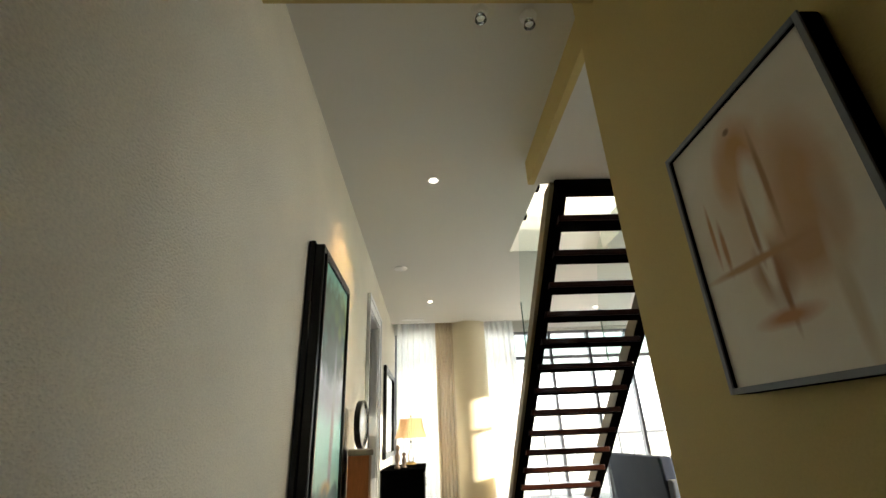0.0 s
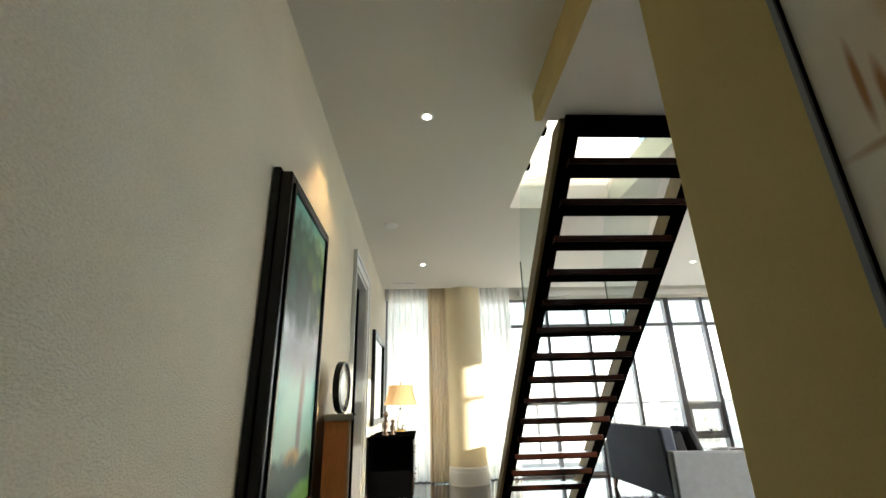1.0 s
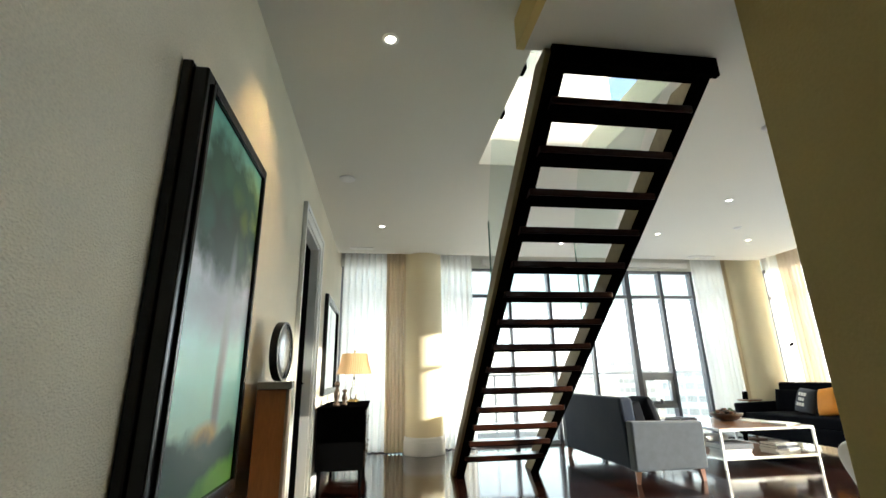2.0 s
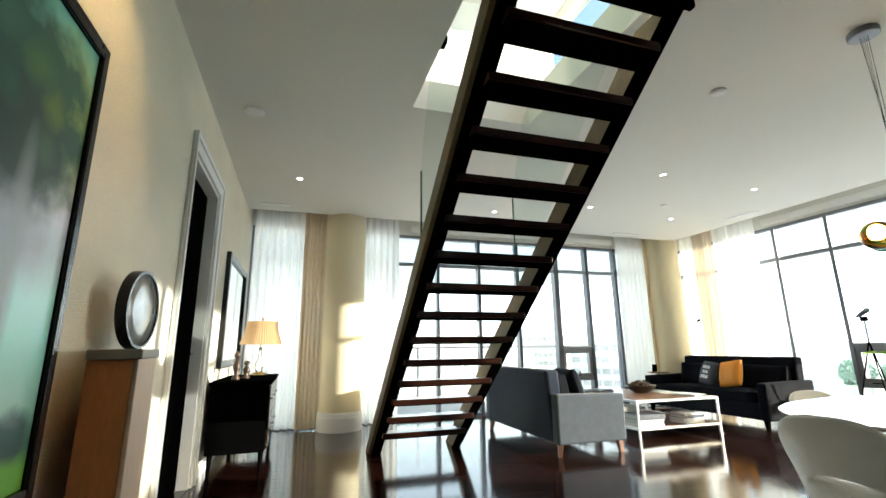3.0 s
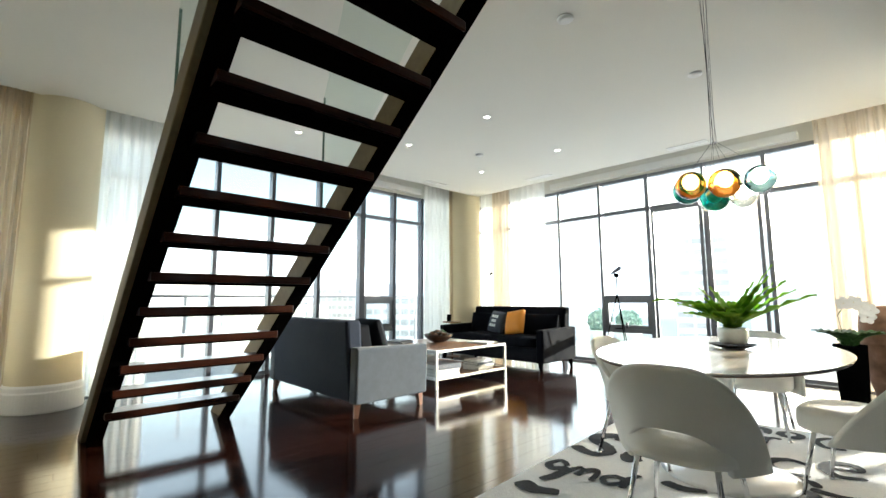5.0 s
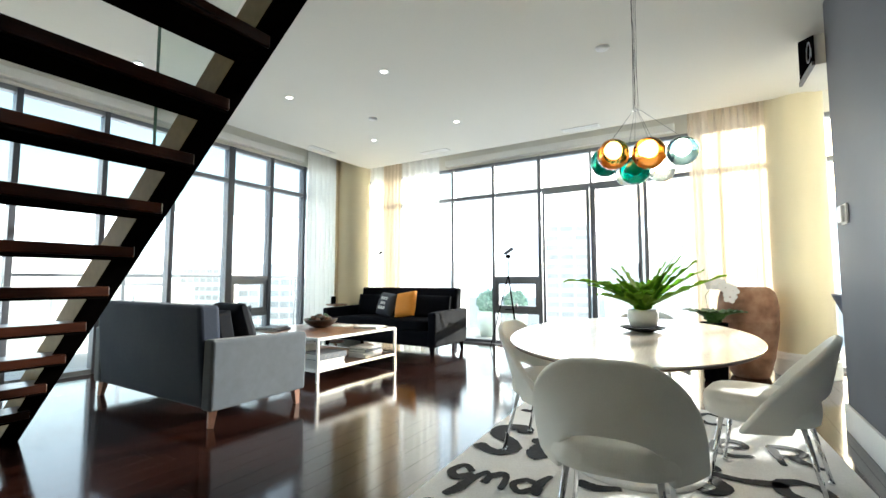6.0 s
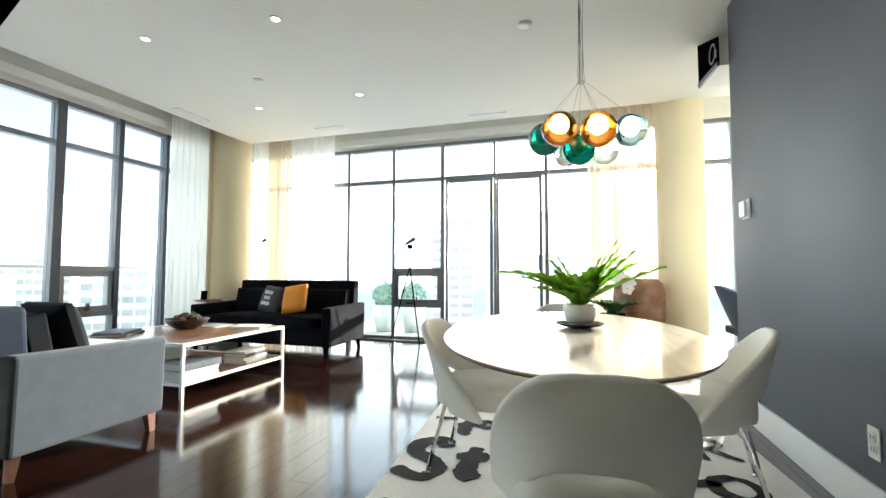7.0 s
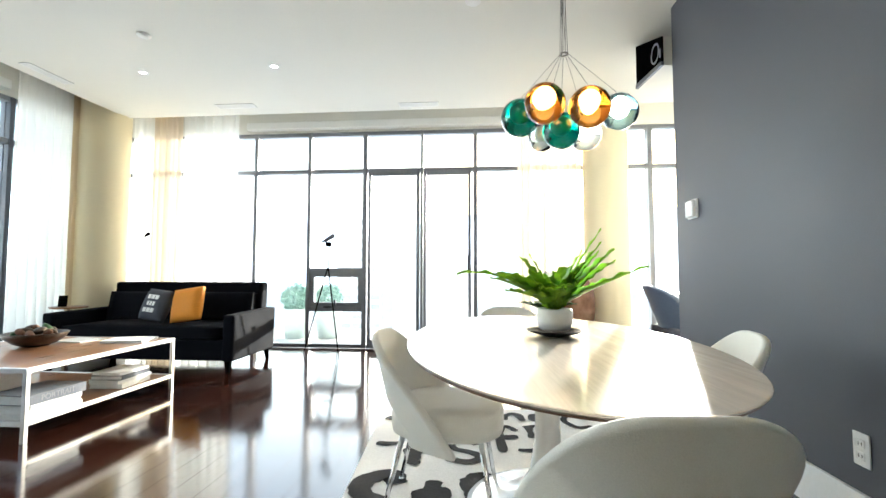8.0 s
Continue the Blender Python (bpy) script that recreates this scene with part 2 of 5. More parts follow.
M_PLINTHF = mat("pale_travertine_plinth_front", (0.48, 0.36, 0.27), 0.5, vary=0.15, grain=18, blotch=2.5, stretch=(3, 3, 1))
M_PLINTHC = mat("grey_stone_cap", (0.22, 0.22, 0.19), 0.5, vary=0.15, grain=40)
M_MIRROR = mat("mirror_silver", (0.85, 0.86, 0.87), 0.02, metal=1.0, vary=0.01, grain=5, wear=0.0)
M_STONE = mat("weathered_grey_stone", (0.13, 0.125, 0.105), 0.85, vary=0.3, grain=40, bump=0.8, blotch=6)
M_TERRA = ramp_mat("old_terracotta", 0.8, [(0.25, (0.10, 0.045, 0.02)), (0.5, (0.22, 0.11, 0.06)), (0.8, (0.36, 0.22, 0.14))], 7)
# Turquoise glaze lightened almost to white, with the outdoor haze painted in.
M_TEAL = mat("hazed_turquoise_glaze", (0.62, 0.72, 0.70), 0.3, vary=0.2, grain=20, coat=0.4)
M_PLASTIC = mat("white_plastic", (0.78, 0.78, 0.77), 0.4, vary=0.03, grain=30)
# Distance haze is put into the tower colours: bleached walls, windows paled toward them.
M_BUILD = ramp_mat("hazed_concrete", 0.9, [(0.3, (0.84, 0.82, 0.79)), (0.7, (0.90, 0.88, 0.85))], 0.2)
M_BUILDWIN = mat("hazed_window_glass", (0.50, 0.48, 0.46), 0.3, vary=0.3, grain=0.3)
M_WINHAZE = mat("paler_hazed_window_glass", (0.72, 0.71, 0.70), 0.3, vary=0.15, grain=0.3)
M_GROUND = ramp_mat("city_ground", 0.95, [(0.3, (0.60, 0.58, 0.55)), (0.6, (0.72, 0.70, 0.67)), (0.8, (0.48, 0.48, 0.44))], 0.03)
M_BALC = mat("balcony_concrete", (0.42, 0.42, 0.41), 0.8, vary=0.12, grain=30, bump=0.3)


# ---- mesh helpers ----
def part(name, bm, material, parent=None, label="", smooth=False):
    """Links a bmesh as one mesh object, under a thing or part."""
    me = bpy.data.meshes.new(name)
    bmesh.ops.recalc_face_normals(bm, faces=bm.faces)
    if smooth:
        for f in bm.faces:
            f.smooth = True
    bm.to_mesh(me)
    bm.free()
    me.materials.append(material)
    ob = new(name, me)
    ob.parent = parent
    if label:
        tagged(ob, label)
    return ob


def thing(name, m, label, category, group="", kind=""):
    ob = new(name)
    ob.empty_display_size = 0.1
    ob.matrix_world = m
    return tagged(ob, label, category, group, kind)


def add_box(bm, x0, x1, y0, y1, z0, z1, bevel=0.0, m=None, seg=2):
    made = bmesh.ops.create_cube(bm, size=1)["verts"]
    for v in made:
        v.co = Vector((x0 + (v.co.x + 0.5) * (x1 - x0), y0 + (v.co.y + 0.5) * (y1 - y0), z0 + (v.co.z + 0.5) * (z1 - z0)))
    if bevel:
        edges = {e for v in made for e in v.link_edges}
        made = bmesh.ops.bevel(bm, geom=list(edges), offset=bevel, segments=seg, profile=0.5, affect="EDGES")["verts"]
    if m is not None:
        for v in made:
            v.co = m @ v.co
    return made


def box(*a, **k):
    bm = bmesh.new()
    add_box(bm, *a, **k)
    return bm


def lathe(profile, seg=32, bm=None, centre=(0, 0), squash=1.0):
    """Turns a profile of (radius, height) about the upright axis."""
    bm = bm or bmesh.new()
    rings = []
    for r, z in profile:
        if r < 1e-5:
            rings.append([bm.verts.new((centre[0], centre[1], z))])
        else:
            rings.append([bm.verts.new((centre[0] + r * math.cos(2 * math.pi * i / seg), centre[1] + squash * r * math.sin(2 * math.pi * i / seg), z)) for i in range(seg)])
    for a, b in zip(rings, rings[1:]):
        for i in range(seg):
            j = (i + 1) % seg
            if len(a) == 1 and len(b) == 1:
                continue
            if len(a) == 1:
                bm.faces.new((a[0], b[j], b[i]))
            elif len(b) == 1:
                bm.faces.new((a[i], a[j], b[0]))
            else:
                bm.faces.new((a[i], a[j], b[j], b[i]))
    return bm


def tube(points, r0, r1=None, seg=8, bm=None):
    """A round bar along points, tapering from r0 to r1, with closed ends."""
    bm = bm or bmesh.new()
    r1 = r0 if r1 is None else r1
    pts = [Vector(p) for p in points]
    rings = []
    for i, p in enumerate(pts):
        d = (pts[min(i + 1, len(pts) - 1)] - pts[max(i - 1, 0)]).normalized()
        side = d.cross(Vector((0, 0, 1)))
        if side.length < 1e-3:
            side = Vector((1, 0, 0))
        side.normalize()
        up = side.cross(d)
        r = r0 + (r1 - r0) * i / max(1, len(pts) - 1)
        rings.append([bm.verts.new(p + r * (math.cos(2 * math.pi * k / seg) * side + math.sin(2 * math.pi * k / seg) * up)) for k in range(seg)])
    for a, b in zip(rings, rings[1:]):
        for k in range(seg):
            bm.faces.new((a[k], a[(k + 1) % seg], b[(k + 1) % seg], b[k]))
    bm.faces.new(rings[0])
    bm.faces.new(rings[-1][::-1])
    return bm


def grid_surface(fn, nu, nv, thick=0.0, bm=None):
    """A sheet fn(u, v) for u, v in 0..1, given a thickness along its normals."""
    bm = bm or bmesh.new()
    vs = [[bm.verts.new(fn(i / nu, j / nv)) for j in range(nv + 1)] for i in range(nu + 1)]
    fs = [bm.faces.new((vs[i][j], vs[i + 1][j], vs[i + 1][j + 1], vs[i][j + 1])) for i in range(nu) for j in range(nv)]
    if thick:
        bm.normal_update()
        bmesh.ops.solidify(bm, geom=fs, thickness=thick)
    return bm


def cushion(w, d, h, puff=0.35, n=10):
    """A soft block w x d x h about its own middle, rounded like a filled cushion."""
    bm = bmesh.new()
    bmesh.ops.create_cube(bm, size=1)
    bmesh.ops.subdivide_edges(bm, edges=bm.edges, cuts=n - 1, use_grid_fill=True)
    for v in bm.verts:
        x, y, z = v.co * 2
        k = (1 - abs(x) ** 3.5) * (1 - abs(y) ** 3.5)
        z2 = z * ((1 - puff) + puff * max(0.0, k) ** 0.5)
        e = 1 - 0.04 * (1 - abs(z)) ** 0
        pin = 1 - 0.05 * (1 - max(abs(x), abs(y)) ** 4) if max(abs(x), abs(y)) > 0.95 else 1
        v.co = Vector((x * w / 2 * e * pin, y * d / 2 * e * pin, z2 * h / 2))
    return bm


def structure(ob, label, category):
    return tagged(ob, label, category, kind="structure")

# ---- the large structure ----
CEIL, LOW = 2.88, 2.69
WX, BX, AY, GY = 1.66, 9.42, 9.45, 3.13
EDGE_B, EDGE_A = 8.78, 8.86      # where the ceiling stops before the curtain recess

structure(part("floor", box(-1.6, 9.36, -1.6, 9.40, -0.25, -0.014), M_FLOORGAP), "glossy dark espresso hardwood plank floor", "floor")

# wall with the doorway
bm = bmesh.new()
add_box(bm, 1.50, WX, -1.5, 5.84, 0, 3.2)
add_box(bm, 1.50, WX, 6.84, 9.6, 0, 3.2)
add_box(bm, 1.50, WX, 5.84, 6.84, 2.36, 3.2)
structure(part("wall_west", bm, M_WALL), "cream textured wallcovering wall with a doorway", "wall")
# ochre wall of the entrance hall, and its end block
structure(part("wall_hall", box(2.93, 3.12, -1.5, 2.83, 0, 2.9), M_YELLOW), "ochre painted entrance hall wall", "wall")
structure(part("wall_hall_end", box(1.5, 3.12, -1.66, -1.5, 0, 2.9), M_YELLOW), "ochre wall closing the entrance hall", "wall")
structure(part("wall_south", box(4.1, 6.98, 2.95, GY, 0, 3.2), M_GREY), "smooth slate grey painted wall", "wall")
structure(part("wall_block", box(3.125, 4.1, 2.5, 2.83, 0, 3.2), M_GREY), "slate grey painted wall recess", "wall")
structure(part("wall_den", box(6.82, 6.98, -1.6, 2.95, 0, 3.2), M_CEIL), "white painted den wall", "wall")
structure(part("wall_den_south", box(6.98, 9.6, -1.76, -1.6, 0, 3.2), M_CEIL), "white painted den end wall", "wall")
# room behind the doorway
bm = bmesh.new()
add_box(bm, -1.6, 1.5, 5.0, 5.15, 0, 2.7)
add_box(bm, -1.6, 1.5, 8.0, 8.15, 0, 2.7)
add_box(bm, -1.75, -1.6, 5.0, 8.15, 0, 2.7)
add_box(bm, -1.6, 1.5, 5.15, 8.0, 2.6, 2.7)
structure(part("wall_bedroom", bm, M_CEIL), "pale walls of the room behind the doorway", "wall")

# ceiling in one mesh, with the stair's opening and the curtain recess along the windows
OX0, OX1, OY0, OY1 = 3.155, 4.17, 4.12, 5.78
bm = bmesh.new()
add_box(bm, 1.5, OX0, 2.667, EDGE_A, CEIL, 3.14)
add_box(bm, OX1, EDGE_B, GY, EDGE_A, CEIL, 3.14)
add_box(bm, OX0, OX1, OY1, EDGE_A, CEIL, 3.14)
add_box(bm, 4.28, EDGE_B, 2.5, GY, CEIL, 3.14)
add_box(bm, 3.03, 4.28, 2.755, OY0, LOW + 0.004, 3.14)
add_box(bm, 1.5, 2.97, -1.6, 2.50, 2.66, 3.14)
add_box(bm, 6.67, EDGE_B, -1.7, 2.5, CEIL, 3.14)
add_box(bm, 1.5, 9.9, EDGE_A, 9.9, 3.14, 3.3)
add_box(bm, EDGE_B, 9.9, -1.7, EDGE_A, 3.14, 3.3)
structure(part("ceiling", bm, M_CEIL), "smooth white painted ceiling with a stair opening", "ceiling")
structure(part("beam_hall", box(2.985, 3.028, 2.83, OY0, LOW, 2.877), M_YELLOW), "ochre painted beam edge beside the stair", "beam")

structure(part("beam_entrance", box(1.662, 2.928, 2.503, 2.664, 2.62, 3.13), M_YELLOW), "ochre painted lintel across the entrance hall", "beam")

# upper floor round the stair's opening, with an unseen opening added for its lamp
bm = bmesh.new()
add_box(bm, 1.6, 1.75, 2.2, 7.6, 3.14, 5.6)
add_box(bm, 5.6, 5.75, 2.2, 7.6, 3.14, 4.5)
add_box(bm, 5.6, 5.75, 2.2, 7.6, 5.4, 5.6)
add_box(bm, 1.75, 5.6, 2.2, 2.35, 3.14, 5.6)
add_box(bm, 1.75, 5.6, 7.45, 7.6, 3.14, 5.6)
add_box(bm, 1.6, 5.75, 2.2, 7.6, 5.6, 5.75)
structure(part("wall_upper_floor", bm, M_CEIL), "white walls of the upper landing", "wall")

# casing round the doorway, and the open black door
bm = bmesh.new()
for y0, y1, d in ((5.79, 5.84, 0.022), (6.84, 6.95, 0.022)):
    add_box(bm, WX, WX + d, y0, y1, 0, 2.47, 0.006)
    add_box(bm, WX + d, WX + d + 0.014, y0 + (0.0 if y0 < 6 else 0.07), y1 - (0.02 if y0 < 6 else 0.0), 0, 2.47, 0.004)
add_box(bm, WX, WX + 0.022, 5.84, 6.84, 2.36, 2.47, 0.006)
add_box(bm, WX + 0.022, WX + 0.036, 5.82, 6.88, 2.43, 2.47, 0.004)
for y0, y1 in ((5.84, 5.865), (6.815, 6.84)):
    add_box(bm, 1.50, WX, y0, y1, 0, 2.36)
add_box(bm, 1.50, WX, 5.865, 6.815, 2.335, 2.36)
structure(part("door_1", bm, M_WHITE), "white moulded door casing", "door frame")
door = thing("panel_door", pose(1.54, 5.872, 0.006, 0, 0, 90), "black panelled door, closed in its white casing", "door")
bm = box(0, 0.938, -0.04, 0, 0, 2.32, 0.004)
part("leaf", bm, M_BLACK, door)
for z0, z1 in ((0.2, 0.95), (1.08, 2.15)):
    part("panel", box(0.13, 0.80, -0.048, -0.0405, z0, z1, 0.006), M_BLACK, door)
part("handle", tube([(0.87, -0.03, 1.0), (0.86, -0.075, 1.0), (0.76, -0.075, 1.0)], 0.008), M_CHROME, door, "chrome lever handle")
part("hinge", box(-0.004, 0.012, -0.046, -0.036, 1.9, 2.0), M_CHROME, door)

# skirting
def skirting(name, x0, x1, y0, y1, h=0.13):
    structure(part(name, box(x0, x1, y0, y1, 0.0, h, 0.004), M_WHITE), "white painted skirting board", "baseboard")


skirting("baseboard_west", WX, WX + 0.016, 6.95, 9.3)
skirting("baseboard_west_hall", WX, WX + 0.016, -1.5, 5.82)
skirting("baseboard_south", 4.1, 6.996, GY, GY + 0.018, 0.17)
skirting("baseboard_south_end", 6.98, 6.996, 2.3, GY, 0.17)

# round columns with white bases
def column(x, y, r, base=True):
    c = thing("column", pose(x, y, 0), "round cream painted column with a white base", "column", "columns", "structure")
    bm = lathe([(r, 0.0), (r, 3.14)], 64)
    part("shaft", bm, M_COLUMN, c, smooth=True)
    if base:
        part("base", lathe([(r + 0.02, 0.0), (r + 0.024, 0.012), (r + 0.024, 0.17), (r + 0.016, 0.185), (r + 0.016, 0.22), (r + 0.004, 0.24), (r, 0.24)], 64), M_WHITE, c, "white moulded base ring")


column(2.97, 9.03, 0.275)
column(8.72, 9.10, 0.27)
column(8.97, 3.06, 0.25)


# window walls: frames of upright and level bars, each pane its own
def window_wall(name, place, along, heads, marks, thick, label, low=None, dark=()):
    """A glazed wall. Its run lies along local x; marks are the uprights, heads the heights of the rails, low a bay with a vent window."""
    w = thing(name, place, label, "window", "", "structure")
    for i, (x, t) in enumerate(marks):
        part("mullion", box(x - t / 2, x + t / 2, -0.06, 0.06, 0, heads[-1], 0.004), M_ALUDARK if i in dark else M_ALU, w)
    for (xa, ta), (xb, tb) in zip(marks, marks[1:]):
        a, b = xa + ta / 2, xb - tb / 2
        for z, t in ((0.025, 0.05), (heads[0], 0.055), (heads[1] - 0.025, 0.05)):
            part("rail", box(a, b, -0.05, 0.05, z - t / 2, z + t / 2, 0.003), M_ALU, w)
        for z0, z1 in ((0.05, heads[0] - 0.0275), (heads[0] + 0.0275, heads[1] - 0.05)):
            p = part("pane", box(a, b, -0.006, 0.006, z0, z1), M_PANE, w)
            p.visible_shadow = False
        if low and abs(xa - low) < 0.01:
            for z in (0.50, 1.00):
                part("rail", box(a, b, -0.055, 0.055, z - 0.03, z + 0.03, 0.003), M_ALU, w)
            vent = part("vent_sash", vent_frame(a, b, 0.53, 0.97), M_ALU, w, "grey hinged vent window sash")
            part("handle", box((a + b) / 2 - 0.012, (a + b) / 2 + 0.012, -0.085, -0.04, 0.54, 0.62, 0.004), M_ALUDARK, vent)
    return w


def vent_frame(a, b, z0, z1):
    bm = bmesh.new()
    t = 0.055
    add_box(bm, a, b, -0.04, 0.04, z0, z0 + t, 0.003)
    add_box(bm, a, b, -0.04, 0.04, z1 - t, z1, 0.003)
    add_box(bm, a, a + t, -0.04, 0.04, z0 + t, z1 - t, 0.003)
    add_box(bm, b - t, b, -0.04, 0.04, z0 + t, z1 - t, 0.003)
    return bm


window_wall("window_1", pose(0, AY, 0), 0, (2.33, 2.80), [(1.70, 0.05), (2.45, 0.05), (3.2, 0.05), (3.76, 0.06), (4.47, 0.05), (5.18, 0.05), (5.89, 0.05), (6.64, 0.09), (7.28, 0.06), (7.90, 0.05), (8.6, 0.05), (9.38, 0.06)], 0, "full-height grey aluminium window wall with a vent sash", low=6.64, dark=(3, 4, 5, 6, 7, 8, 9))
# its run turned: local x goes toward lower y
window_wall("window_2", pose(BX, 9.4, 0, 0, 0, -90), 0, (2.31, 2.83), [(0.04, 0.06), (0.9, 0.05), (1.9, 0.05), (2.64, 0.05), (3.39, 0.06), (4.14, 0.035), (4.83, 0.05), (5.55, 0.05), (6.3, 0.06), (7.0, 0.06), (7.7, 0.05), (8.6, 0.05), (9.5, 0.05), (10.95, 0.06)], 0, "full-height grey aluminium window wall with balcony doors", low=2.64)
# balcony door leaves in the second window wall
for y0, y1, hy in ((5.285, 5.955, 5.925), (4.625, 5.235, 4.66)):
    d = thing("balcony_door", pose(BX - 0.075, 0, 0), "grey aluminium framed glass balcony door", "door", "balcony doors", "structure")
    bm = bmesh.new()
    add_box(bm, -0.022, 0.022, y0, y0 + 0.04, 0.03, 2.28, 0.003)
    add_box(bm, -0.022, 0.022, y1 - 0.04, y1, 0.03, 2.28, 0.003)
    add_box(bm, -0.022, 0.022, y0 + 0.04, y1 - 0.04, 0.03, 0.12, 0.003)
    add_box(bm, -0.022, 0.022, y0 + 0.04, y1 - 0.04, 2.23, 2.28, 0.003)
    part("frame", bm, M_ALU, d)
    part("handle", box(-0.05, -0.022, hy - 0.012, hy + 0.012, 1.0, 1.2, 0.004), M_ALUDARK, d, "dark pull handle")
# header above the glass and roller-blind boxes
structure(part("window_head_1", box(1.66, 9.36, AY - 0.05, AY + 0.1, 2.805, 3.135), M_CEIL), "white header above the window wall", "wall")
structure(part("window_head_2", box(BX - 0.05, BX + 0.1, -1.6, 9.36, 2.835, 3.135), M_CEIL), "white header above the window wall", "wall")
bl = thing("roller_blind", pose(0, 0, 0), "white roller blind box above the balcony doors", "blind", "", "structure")
part("cassette", box(BX - 0.15, BX - 0.052, 4.2, 7.6, 2.86, 2.96, 0.012), M_WHITE, bl)
bl = thing("roller_blind", pose(0, 0, 0), "white roller blind box above the tall windows", "blind", "", "structure")
part("cassette", box(4.0, 7.8, AY - 0.15, AY - 0.052, 2.84, 2.94, 0.012), M_WHITE, bl)


# sheer curtains in deep folds
def curtain(x0, y0, x1, y1, material, label, folds, amp=0.05, gather=0.0, z0=0.015, z1=3.1, seed=1):
    rnd = random.Random(seed)
    ph = [rnd.uniform(0, 6.28) for _ in range(4)]
    a, b = Vector((x0, y0, 0)), Vector((x1, y1, 0))
    d = b - a
    nrm = Vector((-d.y, d.x, 0)).normalized()

    def fn(u, v):
        z = z0 + (z1 - z0) * v
        uu = u + 0.012 * math.sin(9 * u + ph[0]) * (1 - v)
        k = amp * (0.75 + 0.25 * math.sin(5 * u + ph[1])) * (0.85 + 0.3 * (1 - v))
        off = k * math.sin(2 * math.pi * folds * u + ph[2] + 0.5 * math.sin(7 * u + ph[3])) + 0.3 * k * math.sin(4 * math.pi * folds * u + ph[0] + v)
        return a + d * uu + nrm * off + Vector((0, 0, z))
    c = thing("curtain", pose(0, 0, 0), label, "curtain", "sheer curtains")
    part("cloth", grid_surface(fn, folds * 12, 14), material, c, smooth=True)
    return c


curtain(1.72, 9.22, 2.42, 9.22, M_SHEER, "white sheer curtain hanging to the floor", 7, 0.045, seed=2)
curtain(2.40, 9.10, 2.74, 9.12, M_BEIGE, "gathered beige curtain beside the column", 6, 0.05, seed=3)
curtain(3.22, 9.24, 3.80, 9.24, M_SHEER, "white sheer curtain beside the column", 6, 0.045, seed=4)
curtain(7.80, 9.24, 8.42, 9.24, M_SHEER, "white sheer curtain gathered at the window's end", 7, 0.05, seed=5)
curtain(8.40, 9.22, 8.52, 9.20, M_BEIGE, "narrow beige curtain edge beside the corner column", 2, 0.04, seed=6)
curtain(9.17, 8.78, 9.17, 8.40, M_SHEER2, "warm cream sheer curtain lit from behind", 5, 0.05, seed=7)
curtain(9.19, 8.42, 9.19, 7.66, M_SHEER, "white sheer curtain glowing in the sun", 6, 0.05, seed=8)
curtain(9.19, 9.10, 9.19, 8.76, M_SHEER, "white sheer curtain beside the corner column", 3, 0.04, seed=12)
curtain(9.17, 4.05, 9.17, 3.72, M_SHEER2, "cream sheer curtain at the balcony doors' end", 4, 0.05, seed=9)
curtain(9.15, 3.74, 9.15, 3.30, M_SHEER2, "warm cream sheer curtain beside the column", 6, 0.05, seed=10)


# ---- open stair ----
stair = thing("staircase", pose(0, 0, 0), "open-riser staircase with dark treads and bronze stringers", "staircase", "", "structure")
SX0, SX1 = 3.155, 4.095
FOOT, TOP = Vector((0, 7.48, 0)), Vector((0, 4.06, 2.668))
RUN = (TOP.y - FOOT.y) / (TOP.z - FOOT.z)
HEAD_Y = 4.085


def stringer(x0, x1, deep):
    """A steel plate on edge, cut level at the floor and at the header."""
    bm = bmesh.new()
    up = FOOT.y + deep
    prof = [(FOOT.y, 0.0), (up, 0.0), (up + RUN * (LOW - 0.003), LOW - 0.003), (HEAD_Y, LOW - 0.003), (HEAD_Y, (HEAD_Y - FOOT.y) / RUN)]
    a = [bm.verts.new((x0, y, z)) for y, z in prof]
    b = [bm.verts.new((x1, y, z)) for y, z in prof]
    n = len(prof)
    bm.faces.new(a)
    bm.faces.new(b[::-1])
    for i in range(n):
        bm.faces.new((a[i], a[(i + 1) % n], b[(i + 1) % n], b[i]))
    bmesh.ops.recalc_face_normals(bm, faces=bm.faces)
    bmesh.ops.bevel(bm, geom=list(bm.edges), offset=0.003, segments=1, affect="EDGES")
    return bm


def shade_strip(x0, x1):
    """A thin black strip along a stringer's underside, its shade put into colour."""
    bm = bmesh.new()
    end = (HEAD_Y - FOOT.y) / RUN
    prof = [(FOOT.y - 0.002, 0.0), (HEAD_Y - 0.002, end), (HEAD_Y - 0.010, end - 0.006), (FOOT.y - 0.016, 0.0)]
    a = [bm.verts.new((x0, y, z)) for y, z in prof]
    b = [bm.verts.new((x1, y, z)) for y, z in prof]
    bm.faces.new(a), bm.faces.new(b[::-1])
    for i in range(4):
        bm.faces.new((a[i], a[(i + 1) % 4], b[(i + 1) % 4], b[i]))
    return bm


for x0, x1, f0, f1, deep in ((SX0 - 0.03, SX0 + 0.05, SX0, SX0 + 0.095, 0.19), (SX1 - 0.05, SX1, SX1 - 0.095, SX1, 0.34)):
    st_ = part("stringer", stringer(x0, x1, deep), M_STRING, stair, "bronze painted steel stringer")
    part("shade_strip", shade_strip(f0, f1), M_STEEL, st_, "black strip for the stringer's shaded underside")
